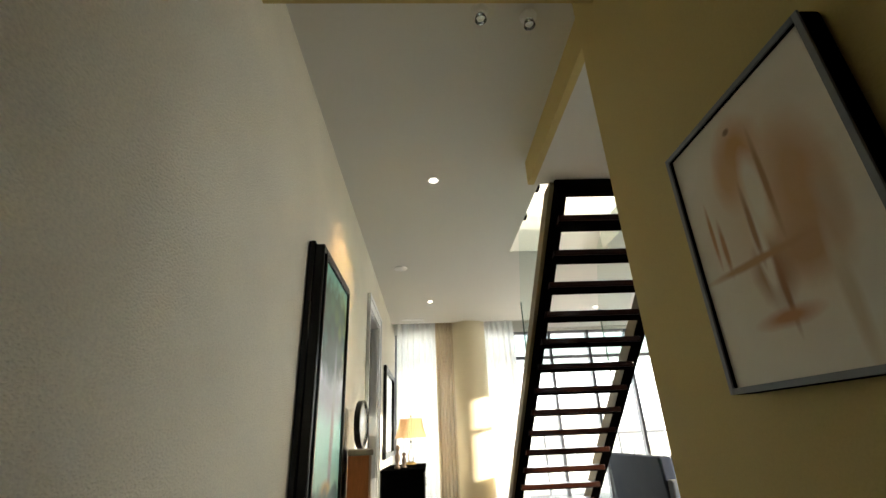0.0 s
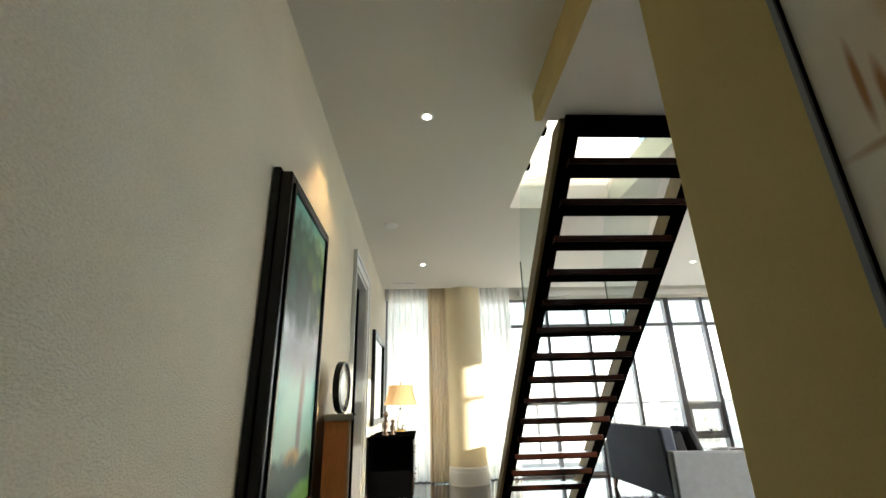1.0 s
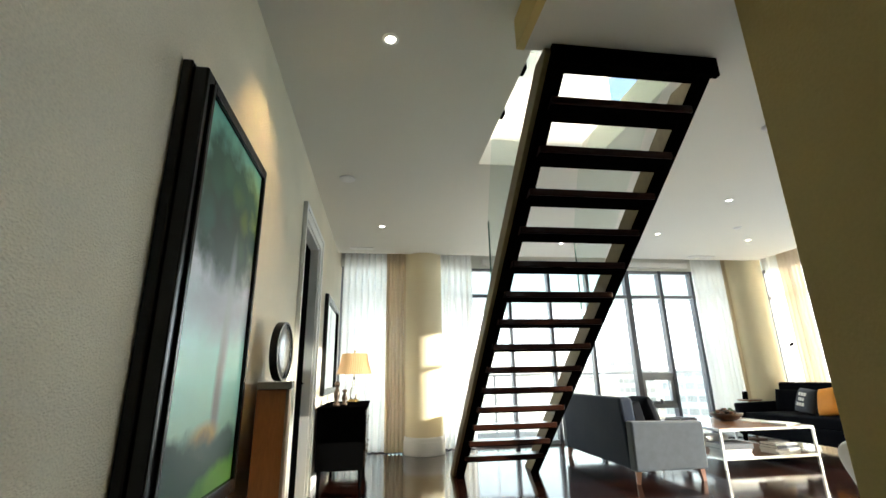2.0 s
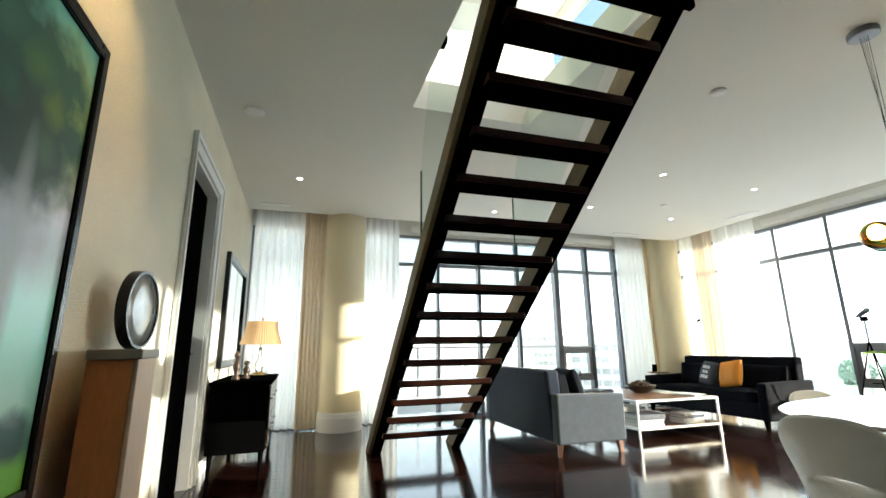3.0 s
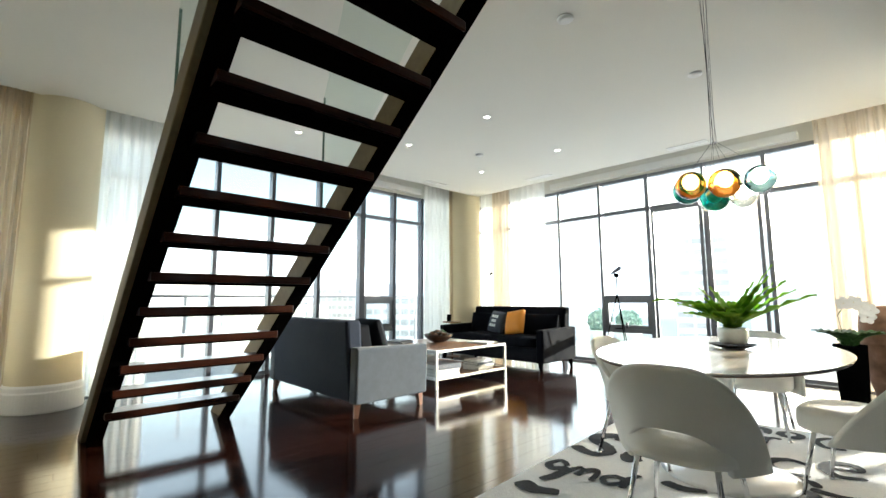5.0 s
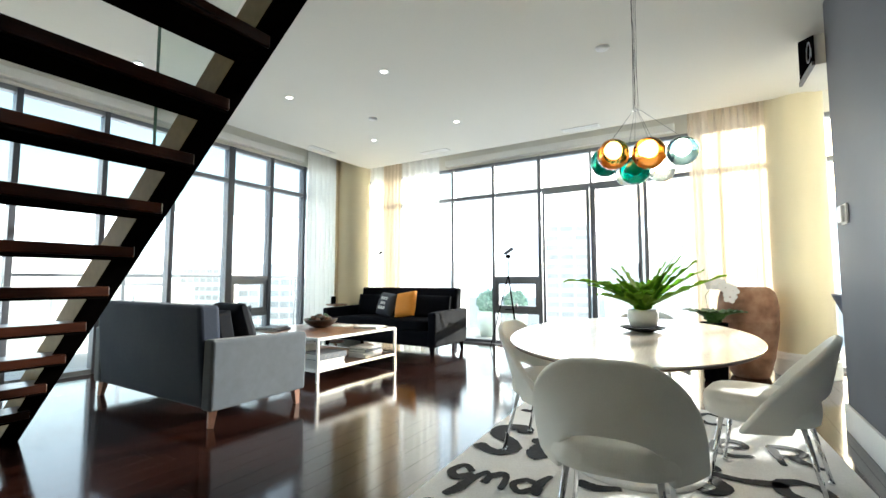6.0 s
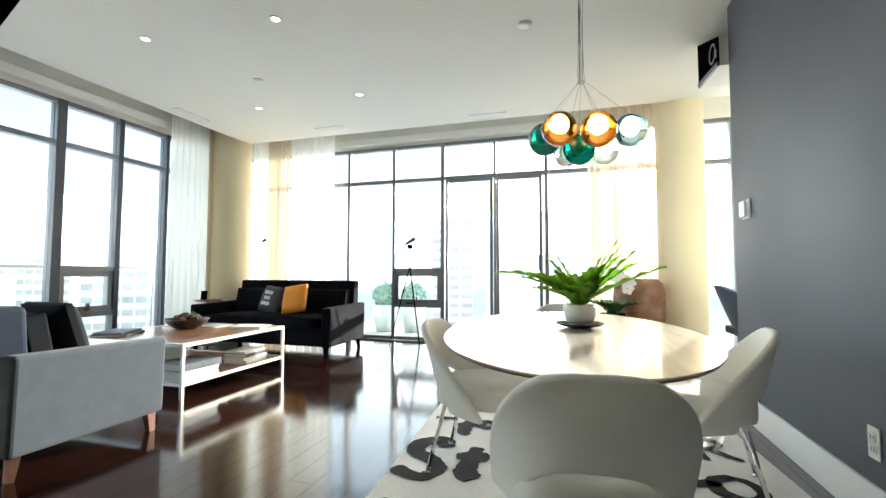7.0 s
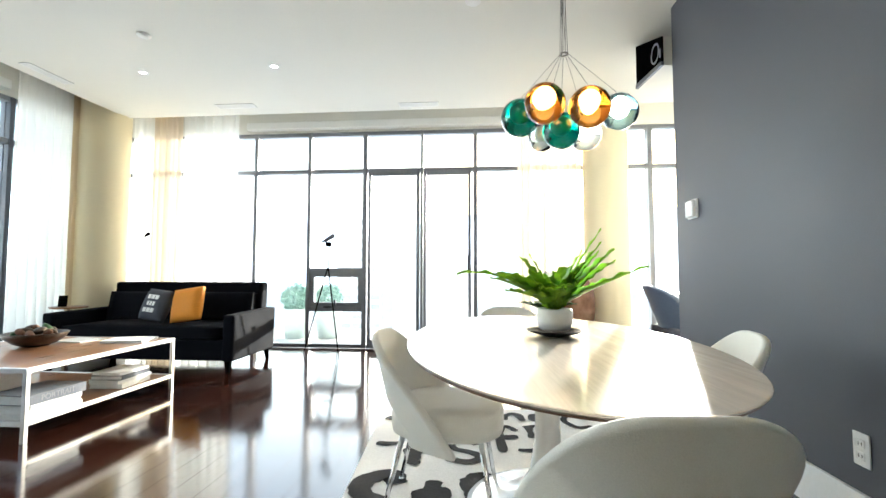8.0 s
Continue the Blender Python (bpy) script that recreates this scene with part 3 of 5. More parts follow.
for k in range(14):
    z = 0.2448 + 0.1737 * k
    y = 7.118 - 0.2224 * k
    t = part("tread", box(SX0 + 0.052, SX1 - 0.052, y, y + 0.178, z - 0.044, z, 0.004), M_TREAD, stair, "dark cherry tread with a blackened underside")
    # Near-black sheet added below: the underside's deep shade as colour.
    part("tread_shade", box(SX0 + 0.052, SX1 - 0.052, y + 0.012, y + 0.170, z - 0.055, z - 0.045), M_STEEL, t, "black sheet for the tread's shaded underside")
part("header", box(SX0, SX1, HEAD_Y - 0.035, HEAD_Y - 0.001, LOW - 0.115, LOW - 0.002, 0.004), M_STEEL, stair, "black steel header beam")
part("landing_tread", box(SX0 + 0.052, SX1 - 0.052, HEAD_Y + 0.001, HEAD_Y + 0.12, LOW - 0.06, LOW - 0.004, 0.004), M_STEEL, stair, "black top landing tread")
# glass guards on both sides
for x, end, deep in ((SX0 + 0.02, 5.60, 0.19), (SX1 - 0.02, 5.95, 0.34)):
    bm = bmesh.new()
    low = (FOOT.y + deep - end) / -RUN
    prof = [(end, low), (end, 2.27), (end - 0.25, 2.875), (4.15, 3.62), (4.15, 2.95), (4.28 + deep, 2.72)]
    n = len(prof)
    a = [bm.verts.new((x - 0.006, y, z)) for y, z in prof]
    b = [bm.verts.new((x + 0.006, y, z)) for y, z in prof]
    bm.faces.new(a), bm.faces.new(b[::-1])
    for i in range(n):
        bm.faces.new((a[i], a[(i + 1) % n], b[(i + 1) % n], b[i]))
    gg = part("guard_glass", bm, M_GUARD, stair, "clear green-tinted glass guard panel")
    part("polished_edge", box(x - 0.006, x + 0.006, end + 0.001, end + 0.005, low, 2.27), M_EDGE, gg, "dark green polished glass edge")
for y, z in ((5.05, 2.93), (4.55, 2.93)):
    part("clamp", box(SX0 + 0.004, SX0 + 0.036, y - 0.04, y + 0.04, z - 0.03, z + 0.02, 0.003), M_STEEL, stair, "dark steel glass clamp")

# ---- dining corner ----
TX, TY = 5.66, 4.235
rug = thing("rug", pose(5.62, 4.17, 0, 0, 0, 4), "cream wool rug with black brush-script lettering", "rug")
part("carpet", box(-1.33, 1.33, -0.925, 0.925, 0.0, 0.012, 0.005), M_RUG, rug)
RUG_IN = rug.matrix_world.inverted()

# letters as brush strokes: across and up within a unit square
LETTERS = {
    "S": [[(0.36, 0.30), (0.16, 0.50), (-0.30, 0.34), (-0.22, 0.08), (0.20, -0.08), (0.42, -0.30), (0.10, -0.50), (-0.48, -0.34)]],
    "t": [[(0.06, 0.50), (-0.02, 0.10), (-0.02, -0.32), (0.22, -0.48)], [(-0.42, 0.14), (0.0, 0.17), (0.44, 0.20)]],
    "y": [[(0.05, 0.30), (-0.30, 0.46), (-0.48, 0.20), (-0.20, 0.04), (0.12, 0.24)], [(0.42, 0.42), (0.20, 0.10), (0.10, -0.25), (-0.08, -0.50)]],
    "n": [[(-0.44, 0.30), (-0.34, 0.05), (-0.36, -0.30)], [(-0.34, 0.05), (0.0, 0.38), (0.26, 0.16), (0.34, -0.42)]],
    "d": [[(0.24, 0.02), (-0.16, 0.10), (-0.42, -0.18), (-0.12, -0.44), (0.24, -0.16)], [(0.46, 0.50), (0.26, 0.05), (0.34, -0.44)]],
    "R": [[(-0.34, 0.46), (-0.32, 0.0), (-0.28, -0.46)], [(-0.40, 0.40), (0.10, 0.46), (0.30, 0.22), (0.0, 0.02), (-0.28, 0.0)], [(-0.06, 0.0), (0.20, -0.22), (0.50, -0.40)]],
    "e": [[(-0.34, 0.02), (0.30, 0.12), (0.20, 0.42), (-0.26, 0.38), (-0.44, -0.04), (-0.16, -0.42), (0.44, -0.30)]],
    "o": [[(0.10, 0.44), (-0.38, 0.24), (-0.40, -0.22), (0.06, -0.44), (0.44, -0.14), (0.34, 0.28), (0.0, 0.42)]],
    "C": [[(0.38, 0.30), (-0.06, 0.46), (-0.42, 0.04), (-0.14, -0.42), (0.42, -0.36)]],
    "f": [[(0.46, 0.30), (0.16, 0.50), (-0.08, 0.20), (-0.12, -0.50)], [(-0.46, 0.0), (0.0, 0.03), (0.44, 0.06)]],
    "r": [[(-0.20, 0.46), (-0.12, 0.0), (-0.16, -0.46)], [(-0.14, 0.10), (0.10, 0.44), (0.42, 0.36)]],
    "stroke": [[(-0.50, 0.06), (-0.10, -0.06), (0.20, 0.0), (0.50, 0.10)]],
}


def brush(bm, pts, width, z, rnd_):
    """A flat brush stroke of uneven width along smooth points."""
    path, steps = [], 7
    ext = [pts[0]] + list(pts) + [pts[-1]]
    for i in range(len(pts) - 1):
        p0, p1, p2, p3 = (Vector(q) for q in ext[i:i + 4])
        for k in range(steps):
            t = k / steps
            path.append(0.5 * ((2 * p1) + (p2 - p0) * t + (2 * p0 - 5 * p1 + 4 * p2 - p3) * t * t + (3 * p1 - p0 - 3 * p2 + p3) * t ** 3))
    path.append(Vector(pts[-1]))
    n = len(path) - 1
    ph = rnd_.uniform(0, 6)
    rows = []
    for i, q in enumerate(path):
        d = (path[min(i + 1, n)] - path[max(i - 1, 0)]).normalized()
        side = Vector((-d.y, d.x))
        u = i / n
        w = width * (0.55 + 0.45 * math.sin(math.pi * (0.15 + 0.7 * u))) * (1.0 + 0.22 * math.sin(5 * u + ph)) * (0.55 if i in (0, n) else 1.0)
        l_, r_ = q + side * w * rnd_.uniform(0.88, 1.08), q - side * w * rnd_.uniform(0.88, 1.08)
        rows.append([bm.verts.new((l_.x, l_.y, z)), bm.verts.new((r_.x, r_.y, z))])
    for a, b in zip(rows, rows[1:]):
        bm.faces.new((a[0], b[0], b[1], a[1]))


rb = random.Random(3)
for ch_, wx, wy, wide, tall, fat in (
        ("S", 5.64, 4.96, 0.24, 0.46, 0.054), ("t", 5.64, 4.72, 0.20, 0.38, 0.056), ("r", 5.72, 4.52, 0.16, 0.34, 0.052),
        ("y", 5.02, 4.91, 0.19, 0.34, 0.026), ("n", 5.10, 4.765, 0.13, 0.20, 0.023), ("d", 5.15, 4.62, 0.16, 0.24, 0.023),
        ("stroke", 4.74, 4.86, 0.22, 0.30, 0.050), ("stroke", 4.66, 4.52, 0.24, 0.24, 0.036), ("stroke", 4.62, 4.05, 0.20, 0.30, 0.034), ("stroke", 4.66, 3.70, 0.24, 0.26, 0.034),
        ("stroke", 5.28, 4.34, 0.20, 0.26, 0.034), ("stroke", 5.22, 3.98, 0.22, 0.30, 0.032), ("stroke", 5.26, 3.64, 0.20, 0.26, 0.034),
        ("e", 6.165, 3.79, 0.20, 0.30, 0.026), ("R", 6.18, 3.52, 0.22, 0.34, 0.024), ("stroke", 5.72, 3.74, 0.30, 0.20, 0.036),
        ("o", 5.72, 3.53, 0.20, 0.26, 0.032), ("S", 5.66, 3.92, 0.18, 0.34, 0.034), ("C", 6.02, 4.02, 0.24, 0.30, 0.026),
        ("stroke", 6.22, 4.23, 0.16, 0.08, 0.022), ("r", 6.50, 4.20, 0.14, 0.22, 0.024), ("f", 6.38, 4.38, 0.20, 0.40, 0.028),
        ("t", 6.12, 4.86, 0.15, 0.26, 0.038), ("o", 6.20, 4.74, 0.10, 0.13, 0.034), ("S", 6.18, 4.60, 0.20, 0.28, 0.028),
        ("stroke", 6.25, 5.02, 0.14, 0.12, 0.026), ("stroke", 6.68, 5.06, 0.13, 0.20, 0.034), ("n", 6.76, 4.30, 0.16, 0.18, 0.026),
        ("o", 6.77, 4.12, 0.13, 0.16, 0.026), ("C", 6.72, 3.90, 0.18, 0.28, 0.026), ("stroke", 6.72, 4.82, 0.16, 0.22, 0.030), ("stroke", 6.74, 4.58, 0.15, 0.20, 0.030)):
    bm = bmesh.new()
    for k, pts in enumerate(LETTERS[ch_]):
        brush(bm, [(px * wide, py * tall) for px, py in pts], fat, 0.0004 * k, rb)
    fs = list(bm.faces)
    bm.normal_update()
    bmesh.ops.solidify(bm, geom=fs, thickness=0.0015)
    ob = part("letter" if ch_ != "stroke" else "brush_stroke", bm, M_INK, rug)
    q = RUG_IN @ Vector((wx, wy, 0))
    ob.matrix_basis = pose(q.x, q.y, 0.0152, 0, 0, -90)

table = thing("dining_table", pose(TX, TY, 0.012, 0, 0, 4), "oval tulip dining table with pale wood top", "table")
A_, B_ = 1.02, 0.575
bm = bmesh.new()
lathe([(0, 0.6540), (A_ * 0.9, 0.6540), (A_ * 0.975, 0.6620), (A_ - 0.003, 0.6720), (A_, 0.6765), (A_ - 0.004, 0.6780), (0, 0.6780)], 96, bm, squash=B_ / A_)
part("tabletop", bm, M_TABLETOP, table, "pale wood veneer oval top", smooth=False)
bm = lathe([(A_ * 0.90, 0.6480), (A_ * 0.985, 0.6605), (A_ * 0.99, 0.6660), (A_ * 0.9, 0.6535)], 96, squash=B_ / A_)
part("edge", bm, M_TABLEEDGE, table, "dark bevelled underside edge")
part("pedestal", lathe([(0, 0.0), (0.33, 0.0), (0.335, 0.006), (0.30, 0.016), (0.20, 0.035), (0.12, 0.07), (0.075, 0.14), (0.055, 0.25), (0.05, 0.36), (0.058, 0.48), (0.085, 0.56), (0.13, 0.635), (0.17, 0.6530), (0, 0.6530)], 48), M_TULIP, table, "white lacquered trumpet pedestal", smooth=True)


def dining_chair(m):
    """Ivory shell chair: rounded back with an opening over the seat, on four chrome legs. It faces local +x."""
    c = thing("dining_chair", m, "ivory upholstered shell chair with chrome legs", "chair", "chairs round the table")
    sc = 0.905

    # back shell: an arch of thin padding, its wings sweeping forward to the seat
    def back(s, v):
        wide = 0.298 - 0.012 * v * v
        wrap = abs(s) ** 2.3 * (0.235 * (1 - v) ** 0.9 + 0.045)
        return Vector((-0.19 - 0.10 * v + wrap, s * wide, 0.325 + 0.462 * v)) * sc

    def arch(u, w):
        c_, s_ = math.cos(math.pi * u), max(0.0, math.sin(math.pi * u))
        outer = (-math.copysign(abs(c_) ** 0.60, c_), s_ ** 0.60)
        inner = (-0.60 * math.copysign(abs(c_) ** 0.75, c_), 0.40 * s_ ** 0.75)
        return back(inner[0] + (outer[0] - inner[0]) * w, inner[1] + (outer[1] - inner[1]) * w)
    ob = part("backrest", grid_surface(arch, 72, 12, 0.032), M_SHELL, c, smooth=True)
    be = ob.modifiers.new("round", "BEVEL")
    be.width, be.segments, be.limit_method, be.angle_limit = 0.012, 3, "ANGLE", radians(50)
    # seat
    seat = bmesh.new()
    prof = []
    for i in range(40):
        t = 2 * math.pi * i / 40
        cx, sx = math.cos(t), math.sin(t)
        e = 0.62
        prof.append((0.02 + 0.25 * math.copysign(abs(cx) ** e, cx), 0.255 * math.copysign(abs(sx) ** e, sx) * (1.0 - 0.10 * cx * -1 if cx < 0 else 1.0)))
    levels = [(0.93, 0.355), (0.985, 0.365), (1.0, 0.39), (1.0, 0.43), (0.985, 0.452), (0.93, 0.466), (0.6, 0.474), (0.25, 0.470)]
    rings = [[seat.verts.new(Vector((0.02 + (x - 0.02) * k, y * k, z)) * sc) for x, y in prof] for k, z in levels]
    for a, b in zip(rings, rings[1:]):
        for i in range(40):
            seat.faces.new((a[i], a[(i + 1) % 40], b[(i + 1) % 40], b[i]))
    seat.faces.new(rings[0][::-1])
    seat.faces.new(rings[-1])
    part("seat", seat, M_SHELL, c, smooth=True)
    for fx, fy in ((0.17, 0.17), (0.17, -0.17), (-0.16, 0.16), (-0.16, -0.16)):
        ex, ey = fx + (0.06 if fx > 0 else -0.085), fy * 1.28
        leg = part("leg", tube([Vector((fx, fy, 0.36)) * sc, Vector((ex, ey, 0.012)) * sc], 0.0115, 0.009, 10), M_CHROME, c, "slim chrome leg", smooth=True)
        part("glide", lathe([(0, 0.0), (0.014, 0.0), (0.014, 0.008), (0.009, 0.014), (0, 0.014)], 12, centre=(ex * sc, ey * sc)), M_CHROME, leg)
    return c


ch = dining_chair(pose(4.83, 4.17, 0.013, 0, 0, 4))
copy_thing(ch, pose(5.64, 4.66, 0.013, 0, 0, -92))
copy_thing(ch, pose(5.74, 3.66, 0.013, 0, 0, 80))
copy_thing(ch, pose(6.74, 4.30, 0.013, 0, 0, 184))


# plant on the table
plant = thing("potted_fern", pose(5.76, 4.185, 0.7025), "leafy green bird's-nest fern in a white ceramic pot", "plant")
part("pot", lathe([(0, 0.012), (0.055, 0.012), (0.068, 0.02), (0.077, 0.05), (0.079, 0.09), (0.076, 0.105), (0.070, 0.105), (0.070, 0.09), (0, 0.09)], 40), M_POT, plant, "white ceramic pot", smooth=True)
part("soil", lathe([(0, 0.097), (0.05, 0.097), (0.0695, 0.092)], 24), M_SOIL, plant)
rnd = random.Random(5)


def frond(length, az, rise, droop, width, seed):
    r = random.Random(seed)
    ph = r.uniform(0, 6)

    def fn(u, v):
        s = u
        w = 2.25 * width * (math.sin(math.pi * min(1, s * 0.93 + 0.07)) ** 0.55) * (1 - 0.5 * s)
        x = length * (s * math.cos(rise) + 0.12 * s * s)
        z = length * (s * math.sin(rise) - droop * s * s)
        side = (v - 0.5) * 2
        z += 0.35 * w * abs(side) + 0.007 * math.sin(34 * s + ph + 3 * side) * abs(side)
        yy = side * w * (1 + 0.10 * math.sin(46 * s + ph)) + 0.012 * math.sin(3 * s + ph) * s
        return Vector((x * math.cos(az) - yy * math.sin(az), x * math.sin(az) + yy * math.cos(az), 0.10 + z))
    return grid_surface(fn, 30, 6, 0.0016)


for i, (ln, az, rise, droop, w) in enumerate((
        (0.52, 92, 45, 0.40, 0.030), (0.32, 98, 40, 0.20, 0.034), (0.40, 110, 52, 0.40, 0.032), (0.34, 74, 50, 0.30, 0.034), (0.26, 120, 34, 0.22, 0.034),
        (0.35, -88, 50, 0.0, 0.038), (0.41, -96, 32, 0.06, 0.030), (0.24, -80, 34, 0.06, 0.034), (0.37, -70, 44, 0.10, 0.032),
        (0.29, -92, 72, 0.04, 0.030), (0.27, 84, 74, 0.06, 0.034), (0.40, -84, 66, 0.02, 0.010), (0.34, -96, 62, 0.02, 0.028), (0.32, -76, 58, 0.04, 0.028), (0.30, 102, 66, 0.12, 0.028), (0.24, -120, 66, 0.10, 0.036), (0.24, 130, 62, 0.16, 0.036),
        (0.22, 172, 56, 0.40, 0.040), (0.22, -156, 60, 0.34, 0.040), (0.26, 10, 56, 0.24, 0.038), (0.28, -30, 58, 0.16, 0.036), (0.27, 46, 54, 0.26, 0.036), (0.16, 150, 70, 0.30, 0.040), (0.17, -140, 72, 0.26, 0.038))):
    part("frond", frond(ln, radians(az), radians(rise), droop, w, i), M_LEAF, plant, smooth=True)
sau = thing("saucer", pose(5.755, 4.187, 0.6905), "black stoneware saucer under the pot", "saucer")
part("dish", lathe([(0, 0.0), (0.05, 0.0), (0.095, 0.012), (0.118, 0.022), (0.119, 0.025), (0.112, 0.0235), (0.08, 0.0115), (0, 0.0115)], 48), M_SAUCER, sau, smooth=True)


# cluster of blown-glass globes
pend = thing("pendant_cluster", pose(5.575, 4.165, 0), "pendant cluster of amber, green and clear glass globes", "pendant light")
part("canopy", lathe([(0, CEIL), (0.075, CEIL), (0.078, CEIL - 0.006), (0.078, CEIL - 0.035), (0.07, CEIL - 0.04), (0, CEIL - 0.04)], 40), M_ALU, pend, "round brushed metal ceiling canopy", smooth=False)
bm = bmesh.new()
for i in range(24):
    a0, a1 = 2 * math.pi * i / 24, 2 * math.pi * (i + 1) / 24
    tube([(0.016 * math.cos(a0), 0.016 * math.sin(a0), 1.865), (0.016 * math.cos(a1), 0.016 * math.sin(a1), 1.865)], 0.0025, seg=6, bm=bm)
part("ring", bm, M_CHROME, pend, "chrome gathering ring")
M_BULB = glow("lit_frosted_core", (1.0, 0.88, 0.62), 4.0)
M_CORE = mat("frosted_white_core", (0.8, 0.8, 0.78), 0.5, vary=0.03)
GLOBES = [(5.455, 4.262, 1.612, 0.079, (0.86, 0.21, 0.010), True), (5.45, 4.095, 1.592, 0.079, (0.88, 0.23, 0.012), True), (5.55, 3.955, 1.607, 0.074, (0.30, 0.56, 0.62), True),
          (5.58, 4.178, 1.545, 0.076, (0.004, 0.22, 0.16), False), (5.65, 4.338, 1.628, 0.082, (0.004, 0.20, 0.14), False), (5.68, 4.06, 1.56, 0.072, (0.86, 0.93, 0.93), True), (5.70, 4.24, 1.555, 0.06, (0.80, 0.92, 0.92), False)]
for i, (x, y, z, r, col, lit) in enumerate(GLOBES):
    gx, gy = x - 5.575, y - 4.165
    g = glass("blown_glass_globe", col)
    bm = bmesh.new()
    bmesh.ops.create_icosphere(bm, subdivisions=4, radius=r)
    rr = random.Random(i)
    dents = [Vector((rr.uniform(-1, 1), rr.uniform(-1, 1), rr.uniform(-0.8, 0.6))).normalized() for _ in range(7)]
    for v in bm.verts:
        n_ = v.co.normalized()
        k = max(math.exp(-((n_ - d_).length / 0.22) ** 2) for d_ in dents)
        v.co = n_ * (r * (1 - 0.075 * k)) + Vector((gx, gy, z))
    gl = part("globe", bm, g, pend, ("amber" if col[0] > 0.8 and col[2] < 0.2 else "green" if col[1] < 0.5 else "clear pale blue") + " blown-glass globe", smooth=True)
    bm = bmesh.new()
    bmesh.ops.create_uvsphere(bm, u_segments=20, v_segments=14, radius=r * 0.37)
    for v in bm.verts:
        v.co = Vector((v.co.x + gx, v.co.y + gy, v.co.z * 1.1 + z + r * 0.16))
    part("core", bm, M_BULB if lit else M_CORE, gl, "lit frosted glass core" if lit else "frosted glass core", smooth=True)
    part("cable", tube([(gx, gy, z + r * 0.98), (gx * 0.08, gy * 0.08, 1.866)], 0.0008, seg=5), M_ALUDARK, pend)
    k = 2 * math.pi * i / 7
    part("cable", tube([(gx * 0.08, gy * 0.08, 1.866), (0.02 * math.cos(k), 0.02 * math.sin(k), CEIL - 0.04)], 0.0009, seg=5), M_STEEL, pend)


# ---- seating ----
def sofa(m, length, depth, arm_h, back_h, main, side, legm, label, group="", cushions=None):
    """A slim sofa: it faces local +x, its length along local y."""
    s = thing("sofa", m, label, "sofa", group)
    L, D = length / 2, depth
    # back leans outward
    bm = box(-0.05, 0.10, -L + 0.1, L - 0.1, 0.116, back_h, 0.03, seg=3)
    for v in bm.verts:
        v.co.x -= 0.10 * max(0, v.co.z - 0.3)
    part("backrest", bm, main, s, smooth=False)
    part("seat_base", box(-0.02, D - 0.04, -L + 0.1, L - 0.1, 0.115, 0.31, 0.015), main, s)
    cm = cushion(D - 0.12, length - 0.26, 0.16, 0.3)
    for v in cm.verts:
        v.co += Vector((D / 2 + 0.03, 0, 0.375))
    part("seat_cushion", cm, main, s, smooth=True)
    for sy in (-1, 1):
        cu = cushion(length / 2 - 0.14, 0.36, 0.16, 0.4)
        rot = Euler((radians(78), 0, radians(90))).to_matrix()
        for v in cu.verts:
            v.co = rot @ v.co + Vector((0.14, sy * (length / 4 - 0.06), 0.575))
        part("back_cushion", cu, cushions or main, s, smooth=True)
        bm = box(-0.06, D, sy * L - 0.055 - sy * 0.055, sy * L + 0.055 - sy * 0.055, 0.115, arm_h, 0.022, seg=3)
        for v in bm.verts:
            v.co.z += 0.06 * max(0, (0.25 - v.co.x)) if v.co.z > 0.3 else 0
            v.co.y += sy * 0.03 * max(0, v.co.z - 0.2)
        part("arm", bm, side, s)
        for x in (0.0, D - 0.05):
            lg = tube([(x, sy * (L - 0.065), 0.13), (x + (0.01 if x > 0.1 else -0.02), sy * (L - 0.055), 0.0)], 0.038, 0.024, 4)
            part("leg", lg, legm, s)
    return s


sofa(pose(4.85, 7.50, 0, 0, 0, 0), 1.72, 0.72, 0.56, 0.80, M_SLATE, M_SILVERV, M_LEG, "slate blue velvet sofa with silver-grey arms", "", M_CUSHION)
sofa(pose(8.62, 7.86, 0, 0, 0, 180), 1.98, 0.80, 0.56, 0.86, M_NAVY, M_NAVY, M_BLACK, "black navy upholstered two-seat sofa")


def throw_cushion(m, size, material, label, writing=False):
    c = thing("throw_cushion", m, label, "cushion", "cushions on the sofa")
    cover = part("cover", cushion(size, size, 0.15, 0.75), material, c, smooth=True)
    if writing:
        for k, (w, z) in enumerate(((0.16, 0.07), (0.12, 0.0), (0.16, -0.07))):
            for j in range(3):
                part("printed_bar", box(-w / 2 + j * w / 3 + 0.006, -w / 2 + (j + 1) * w / 3 - 0.006, z - 0.022, z + 0.022, 0.060, 0.077, 0.002), M_PAPERW, cover, "white printed lettering bar")
    return c


def lean(x, y, z, yaw, tilt):
    """Pose of a cushion whose face looks along -x, tipped back."""
    return Matrix.Translation((x, y, z)) @ Euler((0, 0, radians(yaw))).to_matrix().to_4x4() @ Euler((0, radians(-90 + tilt), 0)).to_matrix().to_4x4() @ Euler((0, 0, radians(90))).to_matrix().to_4x4()


throw_cushion(lean(8.15, 7.90, 0.625, -14, 20) @ pose(0, 0, 0, 0, 0, -5), 0.34, M_CHAR, "charcoal cushion with white printed lettering", True)
throw_cushion(lean(8.11, 7.53, 0.635, -10, 18) @ pose(0, 0, 0, 0, 0, 9), 0.36, M_ORANGE, "marigold orange square cushion")
throw_cushion(lean(5.14, 6.93, 0.63, 180, 18), 0.36, M_CUSHION, "dark cushion leaning on the sofa arm")

